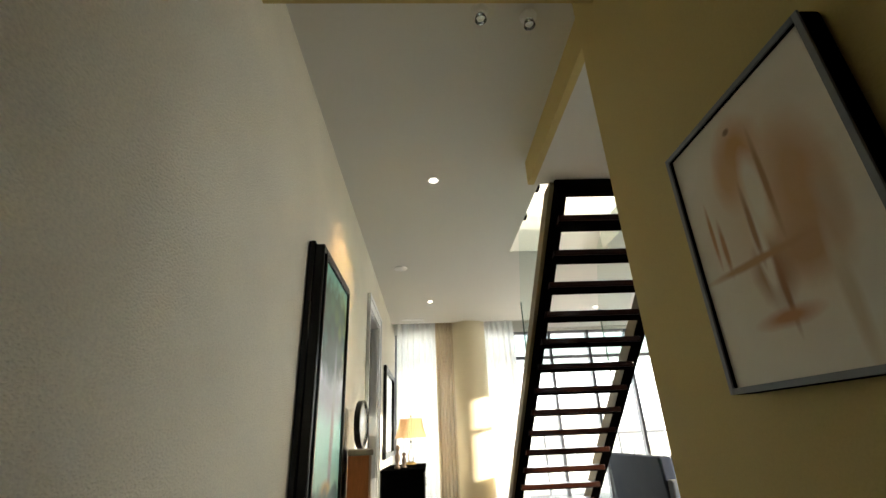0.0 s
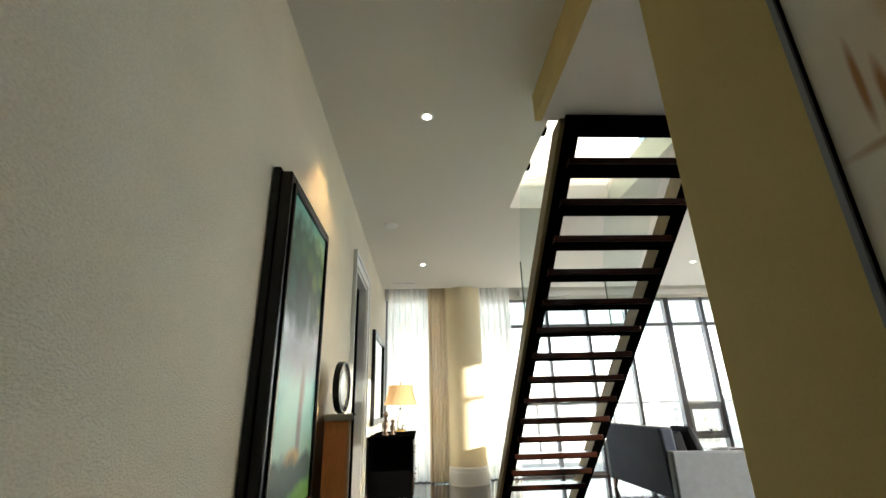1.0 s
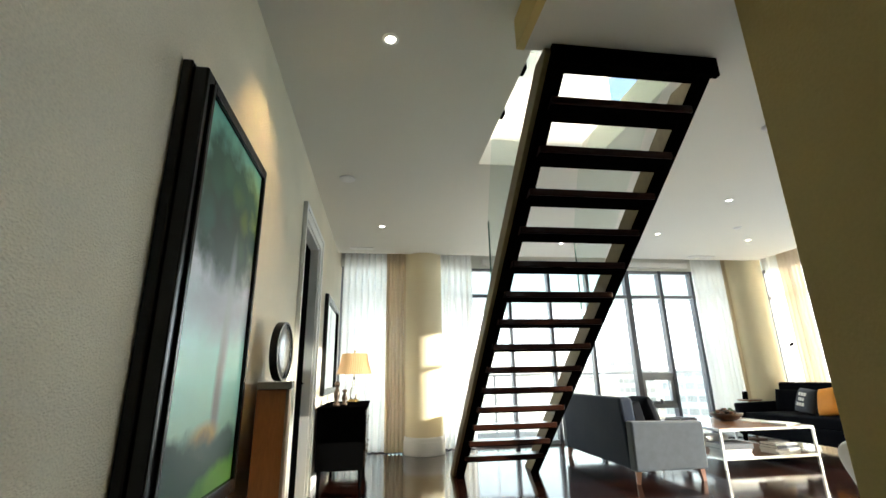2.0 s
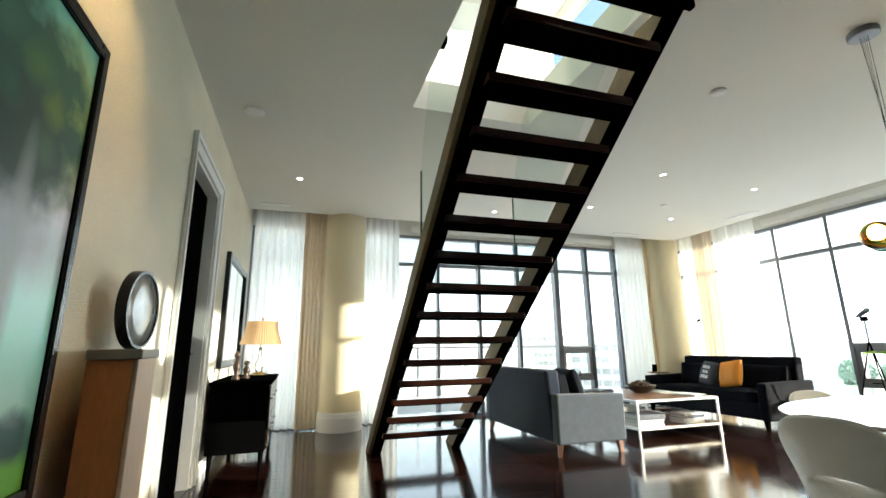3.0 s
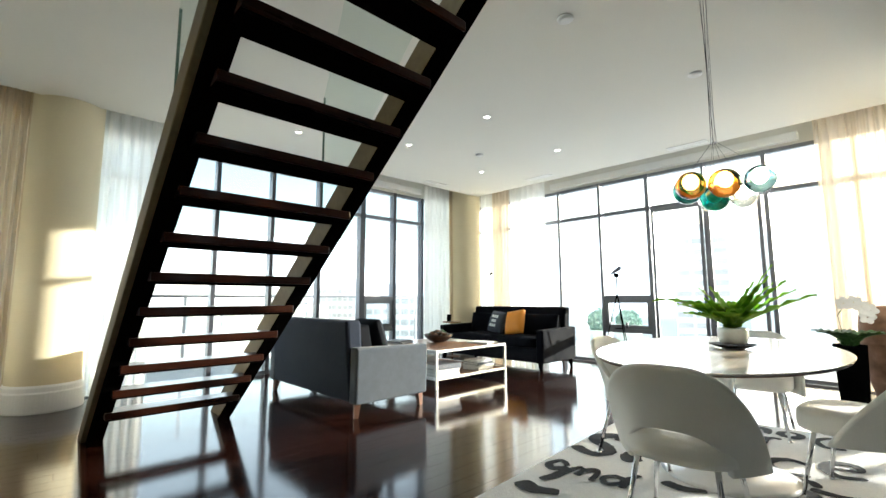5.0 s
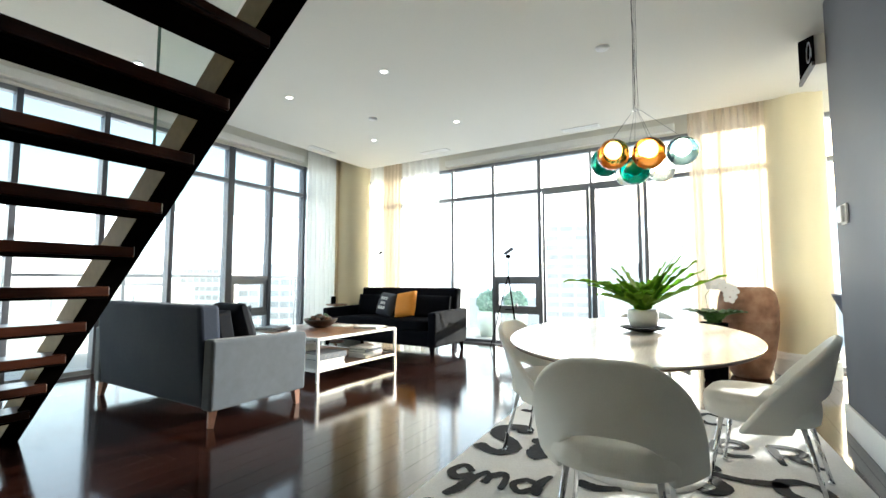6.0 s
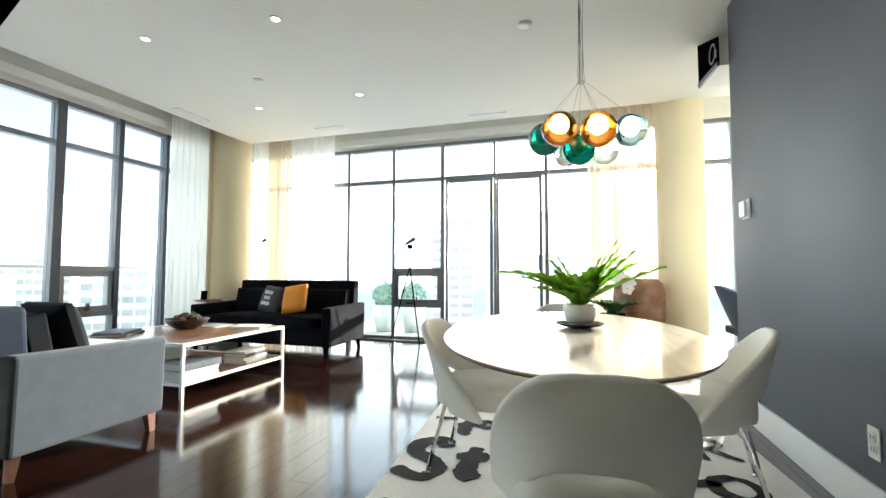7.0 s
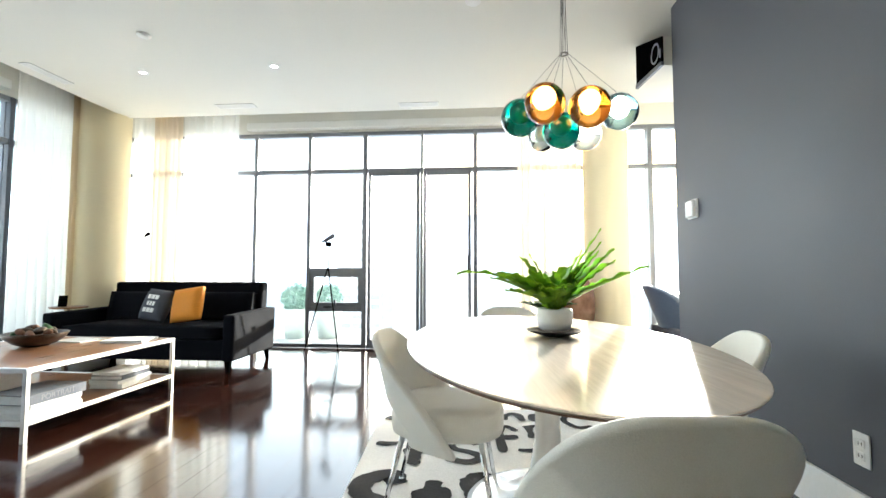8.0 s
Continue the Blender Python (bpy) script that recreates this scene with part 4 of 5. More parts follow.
# coffee table
CX0, CX1, CY0, CY1 = 6.08, 7.29, 7.06, 8.28
ct = thing("coffee_table", pose(0, 0, 0), "low steel-framed coffee table with walnut top and shelf", "table")
part("tabletop", box(CX0 + 0.026, CX1 - 0.026, CY0 + 0.026, CY1 - 0.026, 0.395, 0.42, 0.002), M_WALNUT, ct, "walnut veneer top")
part("shelf", box(CX0 + 0.026, CX1 - 0.026, CY0 + 0.026, CY1 - 0.026, 0.10, 0.12, 0.002), M_WALNUT, ct, "walnut veneer lower shelf")
for x in (CX0, CX1 - 0.025):
    for y in (CY0, CY1 - 0.025):
        part("leg", box(x, x + 0.025, y, y + 0.025, 0.0, 0.42, 0.002), M_SATIN, ct)
for z in (0.392, 0.095):
    for y in (CY0, CY1 - 0.025):
        part("rail", box(CX0 + 0.025, CX1 - 0.025, y, y + 0.025, z, z + 0.028, 0.002), M_SATIN, ct)
    for x in (CX0, CX1 - 0.025):
        part("rail", box(x, x + 0.025, CY0 + 0.025, CY1 - 0.025, z, z + 0.028, 0.002), M_SATIN, ct)


def book(x, y, z, w, d, h, turn, cover, title=False):
    b = thing("book", pose(x, y, z, 0, 0, turn), "closed hardback book lying flat", "book", "books on the coffee table")
    part("page_block", box(-w / 2 + 0.004, w / 2 - 0.004, -d / 2 + 0.002, d / 2 - 0.004, 0.003, h - 0.003), M_PAPERW, b)
    bm = bmesh.new()
    add_box(bm, -w / 2, w / 2, -d / 2, d / 2, 0, 0.003)
    add_box(bm, -w / 2, w / 2, -d / 2, d / 2, h - 0.003, h)
    add_box(bm, -w / 2, w / 2, -d / 2 - 0.004, -d / 2, 0, h)
    cv = part("cover", bm, cover, b)
    if title:
        cu = bpy.data.curves.new("title", "FONT")
        cu.body, cu.size, cu.extrude, cu.align_x, cu.align_y = "PORTRAIT", 0.045, 0.0006, "CENTER", "CENTER"
        tmp = bpy.data.objects.new("title", cu)
        me = bpy.data.meshes.new_from_object(tmp)
        bpy.data.objects.remove(tmp)
        me.materials.append(M_ALU)
        ob = new("title", me)
        ob.matrix_basis = pose(0, -d / 2 - 0.0045, h / 2, 90, 0, 0)
        ob.parent = cv
    return b


z = 0.121
for w, d, h, tn, c_, ti in ((0.34, 0.26, 0.028, 2, M_PAPERW, False), (0.32, 0.25, 0.025, -3, M_PAPERW, False), (0.33, 0.26, 0.03, 1, M_PAPERW, False), (0.36, 0.28, 0.055, -2, M_BOOKGREY, True)):
    book(6.28, 7.20, z, w, d, h, tn, c_, ti)
    z += h + 0.0005
z = 0.121
for w, d, h, tn, c_ in ((0.30, 0.24, 0.032, 4, M_PAPERW), (0.31, 0.24, 0.028, -2, M_PAPERW), (0.30, 0.23, 0.03, 5, M_BOOKGREY), (0.28, 0.22, 0.022, 0, M_PAPERW)):
    book(6.95, 7.24, z, w, d, h, tn, c_)
    z += h + 0.0005
z = 0.121
for w, d, h, tn, c_ in ((0.30, 0.24, 0.10, 4, M_PAPERW), (0.31, 0.24, 0.028, -2, M_PAPERW)):
    book(6.62, 7.92, z, w, d, h, tn, c_)
    z += h + 0.0005
book(7.09, 7.30, 0.421, 0.24, 0.30, 0.018, 12, M_PAPERW)
book(7.08, 7.72, 0.421, 0.22, 0.28, 0.006, -8, M_PAPERW)
book(6.29, 8.01, 0.421, 0.34, 0.27, 0.022, 28, M_BOOKGREY)
book(6.29, 8.02, 0.4435, 0.30, 0.23, 0.016, 22, M_BOOKDARK)

bowl = thing("bowl", pose(6.80, 7.80, 0.421), "dark hammered bronze bowl with dried pods", "bowl")
part("dish", lathe([(0, 0.0), (0.07, 0.0), (0.125, 0.022), (0.175, 0.062), (0.197, 0.098), (0.192, 0.100), (0.168, 0.068), (0.12, 0.03), (0, 0.02)], 40), M_BOWL, bowl, smooth=True)
rpod = random.Random(8)
for i in range(16):
    a, q = i * 2.4, 0.03 * math.sqrt(i)
    bm = bmesh.new()
    bmesh.ops.create_icosphere(bm, subdivisions=2, radius=0.03)
    turn = Euler((rpod.uniform(-0.6, 0.6), rpod.uniform(-0.9, 0.9), rpod.uniform(0, 6))).to_matrix()
    long_ = rpod.uniform(1.1, 1.9)
    for v in bm.verts:
        p_ = Vector((v.co.x * long_, v.co.y * (1 - 8 * abs(v.co.x)), v.co.z * 0.85))
        v.co = turn @ p_ + Vector((q * math.cos(a), q * math.sin(a), 0.085 + 0.035 * (1 - i / 16) + 0.012 * (i % 2)))
    part("pod", bm, (M_TERRA, M_BOWL, M_LEAFDARK)[i % 3], bowl, "dried seed pod", smooth=True)

# small round side table by the sofa with a photo stand
st = thing("side_table", pose(8.25, 9.0, 0), "small round walnut side table", "table")
part("tabletop", lathe([(0, 0.575), (0.16, 0.575), (0.17, 0.585), (0.17, 0.595), (0, 0.595)], 40), M_WALNUT, st)
part("stem", tube([(0, 0, 0.02), (0, 0, 0.575)], 0.014), M_LEG, st)
part("foot", lathe([(0, 0), (0.13, 0), (0.13, 0.012), (0.03, 0.022), (0, 0.022)], 32), M_LEG, st)
ph = thing("photo_stand", pose(8.20, 9.03, 0.5955, 0, 0, -60), "small dark tabletop photo stand", "frame")
bm = box(-0.04, 0.04, -0.005, 0.005, 0, 0.12, 0.002)
for v in bm.verts:
    v.co.y += 0.25 * v.co.z
part("face", bm, M_BLACK, ph)
part("strut", box(-0.01, 0.01, 0.03, 0.055, 0.0, 0.006), M_BLACK, ph)

# ---- sideboard wall ----
ds = thing("dresser", pose(0, 0, 0), "black lacquered sideboard with drawers on tapered legs", "dresser")
DX0, DX1, DY0, DY1 = 1.70, 2.19, 7.10, 8.42
part("body", box(DX0, DX1 - 0.02, DY0, DY1, 0.17, 0.735, 0.004), M_BLACK, ds)
part("top", box(DX0 - 0.01, DX1 + 0.01, DY0 - 0.015, DY1 + 0.015, 0.736, 0.76, 0.004), M_BLACK, ds, "polished black top")
for i in range(3):
    for j in range(2):
        y0, y1 = DY0 + 0.02 + i * (DY1 - DY0 - 0.03) / 3, DY0 + (i + 1) * (DY1 - DY0 - 0.03) / 3
        z0, z1 = 0.19 + j * 0.272, 0.19 + j * 0.272 + 0.26
        dr = part("drawer", box(DX1 - 0.019, DX1, y0, y1, z0, z1, 0.004), M_DRAWER, ds, "dark walnut drawer front")
        part("handle", box(DX1 + 0.001, DX1 + 0.018, (y0 + y1) / 2 - 0.06, (y0 + y1) / 2 + 0.06, (z0 + z1) / 2 - 0.006, (z0 + z1) / 2 + 0.006, 0.003), M_CHROME, dr, "polished bar handle")
for x in (DX0 + 0.04, DX1 - 0.05):
    for y, s in ((DY0 + 0.05, -1), (DY1 - 0.05, 1)):
        part("leg", tube([(x, y, 0.18), (x, y + s * 0.03, 0)], 0.024, 0.013), M_BLACK, ds)

lamp = thing("table_lamp", pose(1.99, 8.28, 0.7605), "crystal table lamp with pleated champagne shade", "lamp")
part("base", lathe([(0, 0), (0.075, 0), (0.075, 0.012), (0.05, 0.03), (0, 0.03)], 32), M_BRASS, lamp)
part("body", lathe([(0, 0.031), (0.035, 0.031), (0.05, 0.08), (0.045, 0.13), (0.018, 0.19), (0.02, 0.22), (0.014, 0.30), (0, 0.30)], 32), M_CRYSTAL, lamp, "turned clear crystal body", smooth=True)
part("stem", tube([(0, 0, 0.30), (0, 0, 0.62)], 0.006), M_BRASS, lamp)
bm = bmesh.new()
nseg = 96
rings = []
for k in range(7):
    f = k / 6
    r = 0.225 - 0.065 * f - 0.012 * math.sin(math.pi * f)
    rings.append([bm.verts.new(((r + 0.004 * (-1) ** i) * math.cos(2 * math.pi * i / nseg), (r + 0.004 * (-1) ** i) * math.sin(2 * math.pi * i / nseg), 0.335 + 0.255 * f)) for i in range(nseg)])
for a, b in zip(rings, rings[1:]):
    for i in range(nseg):
        bm.faces.new((a[i], a[(i + 1) % nseg], b[(i + 1) % nseg], b[i]))
part("shade", bm, M_SHADE, lamp, "pleated champagne silk shade")
part("finial", lathe([(0, 0.60), (0.008, 0.605), (0.012, 0.62), (0.006, 0.635), (0, 0.64)], 16), M_BRASS, lamp, smooth=True)
bm = bmesh.new()
bmesh.ops.create_uvsphere(bm, u_segments=16, v_segments=10, radius=0.03)
for v in bm.verts:
    v.co.z += 0.45
part("bulb", bm, glow("warm_bulb", (1.0, 0.66, 0.34), 0.5), lamp, "lit warm bulb", smooth=True)

for k, (x, y, h) in enumerate(((1.86, 7.40, 0.26), (1.93, 7.58, 0.17))):
    f = thing("figurine", pose(x, y, 0.7605), "small dark bronze figurine on the sideboard", "figurine", "figurines")
    part("figure", lathe([(0, 0), (0.035, 0), (0.035, 0.02 * h / 0.2), (0.018, 0.16 * h), (0.03, 0.35 * h), (0.034, 0.5 * h), (0.02, 0.66 * h), (0.014, 0.72 * h), (0.028, 0.82 * h), (0.030, 0.9 * h), (0.012, 0.99 * h), (0, h)], 20), M_BOWL, f, smooth=True)


# framed picture over the sideboard
def framed(name, place, w, h, depth, frame_w, fm, art, label, category, face_at=0.5, lip=None, bead=False):
    """A framed flat thing: local x across, z up, its back on local y=0, facing -y."""
    p = thing(name, place, label, category)
    for x0, x1, z0, z1 in ((0, frame_w, 0, h), (w - frame_w, w, 0, h), (frame_w, w - frame_w, 0, frame_w), (frame_w, w - frame_w, h - frame_w, h)):
        bar = part("frame_bar", box(x0, x1, -depth, 0, z0, z1, 0.006), fm, p)
        if lip:
            part("lip", box(x0, x1, -depth - 0.004, -depth + 0.001, z0, z1, 0.001), lip, bar, "brushed grey metal front edge")
    if bead:
        for x0, x1, z0, z1 in ((-0.014, -0.0005, -0.014, h + 0.014), (w + 0.0005, w + 0.014, -0.014, h + 0.014), (0, w, -0.014, -0.0005), (0, w, h + 0.0005, h + 0.014)):
            part("moulding", box(x0, x1, -depth * 0.42, 0, z0, z1, 0.006, seg=3), fm, p, "stepped black outer moulding")
        e = frame_w * 0.62
        for x0, x1, z0, z1 in ((e, frame_w, e, h - e), (w - frame_w, w - e, e, h - e), (frame_w, w - frame_w, e, frame_w), (frame_w, w - frame_w, h - frame_w, h - e)):
            part("inner_bead", box(x0, x1, -depth - 0.009, -depth + 0.002, z0, z1, 0.004, seg=3), fm, p, "raised black inner bead")
    part("face", box(frame_w, w - frame_w, -depth * face_at, -0.004, frame_w, h - frame_w), art, p)
    return p


framed("wall_mirror", pose(WX + 0.002, 7.52, 0.86, 0, 0, 90), 1.45, 1.15, 0.045, 0.07, M_FRAME, M_MIRROR, "black framed mirror hung above the sideboard", "mirror")

# painting: misty sky, a dark tree crown, its trunk and low bushes
m = ramp_mat("misty_tree_painting", 0.4, [(0.0, (0.02, 0.09, 0.03)), (0.10, (0.08, 0.26, 0.10)), (0.18, (0.30, 0.55, 0.42)), (0.30, (0.34, 0.78, 0.68)), (0.44, (0.50, 0.82, 0.78)), (0.54, (0.74, 0.76, 0.84)), (0.64, (0.62, 0.64, 0.72)), (0.76, (0.20, 0.34, 0.30)), (0.88, (0.24, 0.52, 0.42)), (1.0, (0.17, 0.50, 0.42))], 2.2, (1, 1, 1), coat=0.12, axis=(2, 0.05, 1.35), warp=0.16)
n, l = m.node_tree.nodes, m.node_tree.links
bs = n["Principled BSDF"]
first = bs.inputs["Base Color"].links[0].from_socket


def blob(colour, centre, scale, soft, source, rough_edge=0.5):
    """Blends a soft-edged patch of paint over the picture."""
    co, mp, nz, ad, gr, rg, mx = (n.new(k) for k in ("ShaderNodeTexCoord", "ShaderNodeMapping", "ShaderNodeTexNoise", "ShaderNodeVectorMath", "ShaderNodeVectorMath", "ShaderNodeMapRange", "ShaderNodeMixRGB"))
    mp.inputs["Location"].default_value = [-c / s - rough_edge / 2 for c, s in zip(centre, scale)]
    mp.inputs["Scale"].default_value = [1 / s for s in scale]
    l.new(co.outputs["Object"], mp.inputs[0])
    nz.inputs["Scale"].default_value, nz.inputs["Detail"].default_value = 9, 6
    l.new(co.outputs["Object"], nz.inputs[0])
    ad.operation = "MULTIPLY_ADD"
    ad.inputs[1].default_value = (rough_edge,) * 3
    l.new(nz.outputs["Color"], ad.inputs[0])
    l.new(mp.outputs[0], ad.inputs[2])
    gr.operation = "LENGTH"
    l.new(ad.outputs[0], gr.inputs[0])
    rg.inputs["From Min"].default_value, rg.inputs["From Max"].default_value = 1.15 + soft, 1.15 - soft
    l.new(gr.outputs["Value"], rg.inputs[0])
    l.new(rg.outputs[0], mx.inputs[0])
    l.new(source, mx.inputs[1])
    mx.inputs[2].default_value = (*colour, 1)
    return mx.outputs[0]


out = blob((0.40, 0.48, 0.10), (0.60, 0, 1.06), (0.16, 1, 0.16), 0.6, first, 0.8)
out = blob((0.012, 0.085, 0.050), (0.37, 0, 1.03), (0.31, 1, 0.23), 0.22, out, 1.1)
out = blob((0.010, 0.040, 0.028), (0.40, 0, 0.93), (0.27, 1, 0.14), 0.40, out, 1.1)
for bx, bz, bc in ((0.20, 1.10, (0.03, 0.20, 0.12)), (0.30, 1.18, (0.05, 0.24, 0.13)), (0.44, 1.14, (0.10, 0.26, 0.07)), (0.54, 1.06, (0.18, 0.30, 0.05)), (0.34, 1.02, (0.02, 0.14, 0.09)), (0.16, 0.96, (0.03, 0.18, 0.13)), (0.52, 0.94, (0.06, 0.16, 0.08))):
    out = blob([0.55 * c for c in bc], (bx, 0, bz), (0.045, 1, 0.04), 0.6, out, 2.2)
out = blob((0.36, 0.38, 0.44), (0.40, 0, 0.68), (0.32, 1, 0.08), 0.7, out, 1.0)
out = blob((0.34, 0.38, 0.40), (0.47, 0, 0.60), (0.030, 1, 0.22), 0.7, out)
out = blob((0.17, 0.18, 0.15), (0.45, 0, 0.34), (0.028, 1, 0.20), 0.6, out)
out = blob((0.46, 0.30, 0.06), (0.38, 0, 0.25), (0.10, 1, 0.035), 0.5, out)
for bx, bz, sx, sz in ((0.12, 0.20, 0.10, 0.07), (0.24, 0.17, 0.12, 0.08), (0.36, 0.19, 0.09, 0.06), (0.50, 0.17, 0.10, 0.06), (0.62, 0.19, 0.08, 0.06)):
    out = blob((0.012, 0.065, 0.045), (bx, 0, bz), (sx, 1, sz), 0.35, out, 1.5)
out = blob((0.16, 0.40, 0.03), (0.58, 0, 0.085), (0.20, 1, 0.05), 0.35, out, 1.1)
l.new(out, bs.inputs["Base Color"])
framed("landscape_painting", pose(WX + 0.002, 3.565, 0.617, 0, 0, 90), 0.775, 1.408, 0.078, 0.06, M_FRAME, m, "tall black framed green landscape painting", "painting", 0.92, None, True)

# sketch in a slim frame on the ochre wall: warm washes and strokes on pale paper
m = ramp_mat("pale_sketch_paper", 0.6, [(0.3, (0.86, 0.81, 0.70)), (0.7, (0.92, 0.88, 0.79))], 2.0)
n, l = m.node_tree.nodes, m.node_tree.links
bs = n["Principled BSDF"]
out = bs.inputs["Base Color"].links[0].from_socket
for col, cx, cz, sx, sz, soft in (
        ((0.80, 0.64, 0.46), 0.24, 0.34, 0.12, 0.17, 0.7), ((0.66, 0.36, 0.15), 0.21, 0.46, 0.045, 0.05, 0.6), ((0.70, 0.44, 0.22), 0.17, 0.42, 0.03, 0.05, 0.6),
        ((0.66, 0.40, 0.20), 0.32, 0.33, 0.05, 0.09, 0.6), ((0.60, 0.36, 0.18), 0.29, 0.22, 0.06, 0.05, 0.6), ((0.44, 0.24, 0.11), 0.20, 0.20, 0.035, 0.05, 0.5),
        ((0.88, 0.82, 0.70), 0.225, 0.36, 0.022, 0.07, 0.4), ((0.86, 0.80, 0.68), 0.195, 0.24, 0.014, 0.08, 0.4), ((0.46, 0.26, 0.12), 0.255, 0.37, 0.006, 0.08, 0.5),
        ((0.42, 0.22, 0.10), 0.19, 0.30, 0.006, 0.06, 0.5), ((0.40, 0.20, 0.09), 0.215, 0.155, 0.006, 0.05, 0.5), ((0.52, 0.26, 0.10), 0.075, 0.33, 0.005, 0.055, 0.5),
        ((0.50, 0.24, 0.09), 0.10, 0.29, 0.006, 0.045, 0.5), ((0.55, 0.32, 0.15), 0.16, 0.235, 0.10, 0.007, 0.5), ((0.62, 0.30, 0.14), 0.20, 0.115, 0.05, 0.012, 0.6),
        ((0.30, 0.18, 0.10), 0.205, 0.515, 0.008, 0.006, 0.4), ((0.72, 0.60, 0.44), 0.33, 0.12, 0.012, 0.09, 0.5), ((0.66, 0.50, 0.34), 0.36, 0.28, 0.02, 0.05, 0.6)):
    out = blob(col, (cx, 0, cz), (sx, 1, sz), soft, out, 0.8)
l.new(out, bs.inputs["Base Color"])
sk = framed("framed_sketch", pose(2.928, 2.434, 1.143, 0, 0, -90), 0.446, 0.581, 0.040, 0.012, M_BLACK, m, "slim grey framed sepia sketch under glass", "painting", 0.8, M_ALU)

# plinth with a round glass disc
pl = thing("plinth", pose(1.765, 4.77, 0, 0, 0, 9), "tall rust-brown plinth with a stone cap", "plinth")
part("shaft", box(-0.06, 0.07, -0.245, 0.245, 0, 1.0, 0.003), M_PLINTH, pl)
part("front", box(0.071, 0.085, -0.245, 0.245, 0, 1.0, 0.003), M_PLINTHF, pl, "pale travertine front panel")
part("cap", box(-0.062, 0.095, -0.255, 0.255, 1.001, 1.035, 0.004), M_PLINTHC, pl, "grey stone cap")
dc = thing("glass_disc", pose(1.775, 4.84, 1.029), "round clear glass disc with a dark rim", "sculpture")
bm = lathe([(0, -0.018), (0.05, -0.024), (0.09, -0.016), (0.145, -0.014), (0.145, 0.014), (0.09, 0.016), (0.05, 0.024), (0, 0.018)], 48)
bmesh.ops.transform(bm, matrix=pose(0, 0, 0.165, 0, 90, -4), verts=bm.verts)
part("disc", bm, mat("silvered_glass", (0.36, 0.37, 0.36), 0.2, metal=0.3, vary=0.4, grain=9, blotch=6), dc, smooth=True)
bm = lathe([(0.146, -0.02), (0.158, -0.02), (0.158, 0.02), (0.146, 0.02), (0.146, -0.02)], 48)
bmesh.ops.transform(bm, matrix=pose(0, 0, 0.165, 0, 90, -4), verts=bm.verts)
part("rim", bm, M_FRAME, dc, "black rim")

# stone head on a slim stand, near the end of the hall wall
hd = thing("stone_head_stand", pose(3.43, 3.13, 0), "slim black stand for a stone head", "stand")
part("post", tube([(0, 0, 0.02), (0, 0, 1.0)], 0.02), M_BLACK, hd)
part("foot", lathe([(0, 0), (0.12, 0), (0.12, 0.015), (0, 0.02)], 32), M_BLACK, hd)
bm = bmesh.new()
bmesh.ops.create_icosphere(bm, subdivisions=4, radius=1)
for v in bm.verts:
    n_ = v.co.copy()
    k = max(0, n_.x) * max(0, 1 - abs(n_.y) * 1.6) * max(0, 1 - abs(n_.z + 0.15) * 1.8)
    v.co = Vector((n_.x * 0.095, n_.y * 0.085, n_.z * 0.125))
    v.co.x *= 1 - 0.25 * max(0, -n_.z)
    v.co.x += 0.02 * k
    if n_.z > 0.78:
        v.co.z += 0.05 * ((n_.z - 0.78) / 0.22) ** 0.5
    v.co += n_ * 0.004 * noise.noise(n_ * 9)
hs = part("sculpture", bm, M_STONE, None, smooth=True)
hs.matrix_world = pose(3.43, 3.13, 1.10, 0, 0, 150) @ Matrix.Diagonal((0.8, 0.8, 0.8, 1))
tagged(hs, "weathered grey stone head sculpture", "sculpture")

# ---- by the balcony doors ----
sc = thing("telescope_tripod", pose(9.0, 6.36, 0), "small telescope on a slim black tripod", "telescope")
for k in range(3):
    a = radians(90 + 120 * k + 20)
    lg = part("leg", tube([(0, 0, 1.05), (0.14 * math.cos(a), 0.14 * math.sin(a), 0.5), (0.27 * math.cos(a), 0.27 * math.sin(a), 0.0)], 0.009, 0.005), M_BLACK, sc)
part("spreader", lathe([(0, 0.55), (0.05, 0.55), (0.05, 0.56), (0, 0.56)], 16), M_BLACK, sc)
part("neck", tube([(0, 0, 1.04), (0, 0, 1.30)], 0.012), M_CHROME, sc)
tb = part("tube", tube([(0.04, 0.06, 1.365), (-0.03, -0.07, 1.42)], 0.022, 0.028, 16), M_ALUDARK, sc, "grey telescope tube")
part("eyepiece", tube([(0.04, 0.06, 1.365), (0.05, 0.10, 1.35)], 0.012, 0.012, 10), M_BLACK, tb)
part("mount", box(-0.03, 0.03, -0.03, 0.03, 1.29, 1.345, 0.006), M_BLACK, sc)

jar = thing("terracotta_urn", pose(8.62, 3.56, 0), "large weathered terracotta urn by the column", "urn")
part("vessel", lathe([(0, 0), (0.15, 0), (0.17, 0.03), (0.215, 0.2), (0.22, 0.21), (0.218, 0.22), (0.25, 0.42), (0.262, 0.55), (0.266, 0.56), (0.262, 0.57), (0.264, 0.70), (0.25, 0.80), (0.235, 0.85), (0.195, 0.895), (0.18, 0.90), (0.165, 0.895), (0.16, 0.86), (0, 0.5)], 48), M_TERRA, jar, smooth=True)

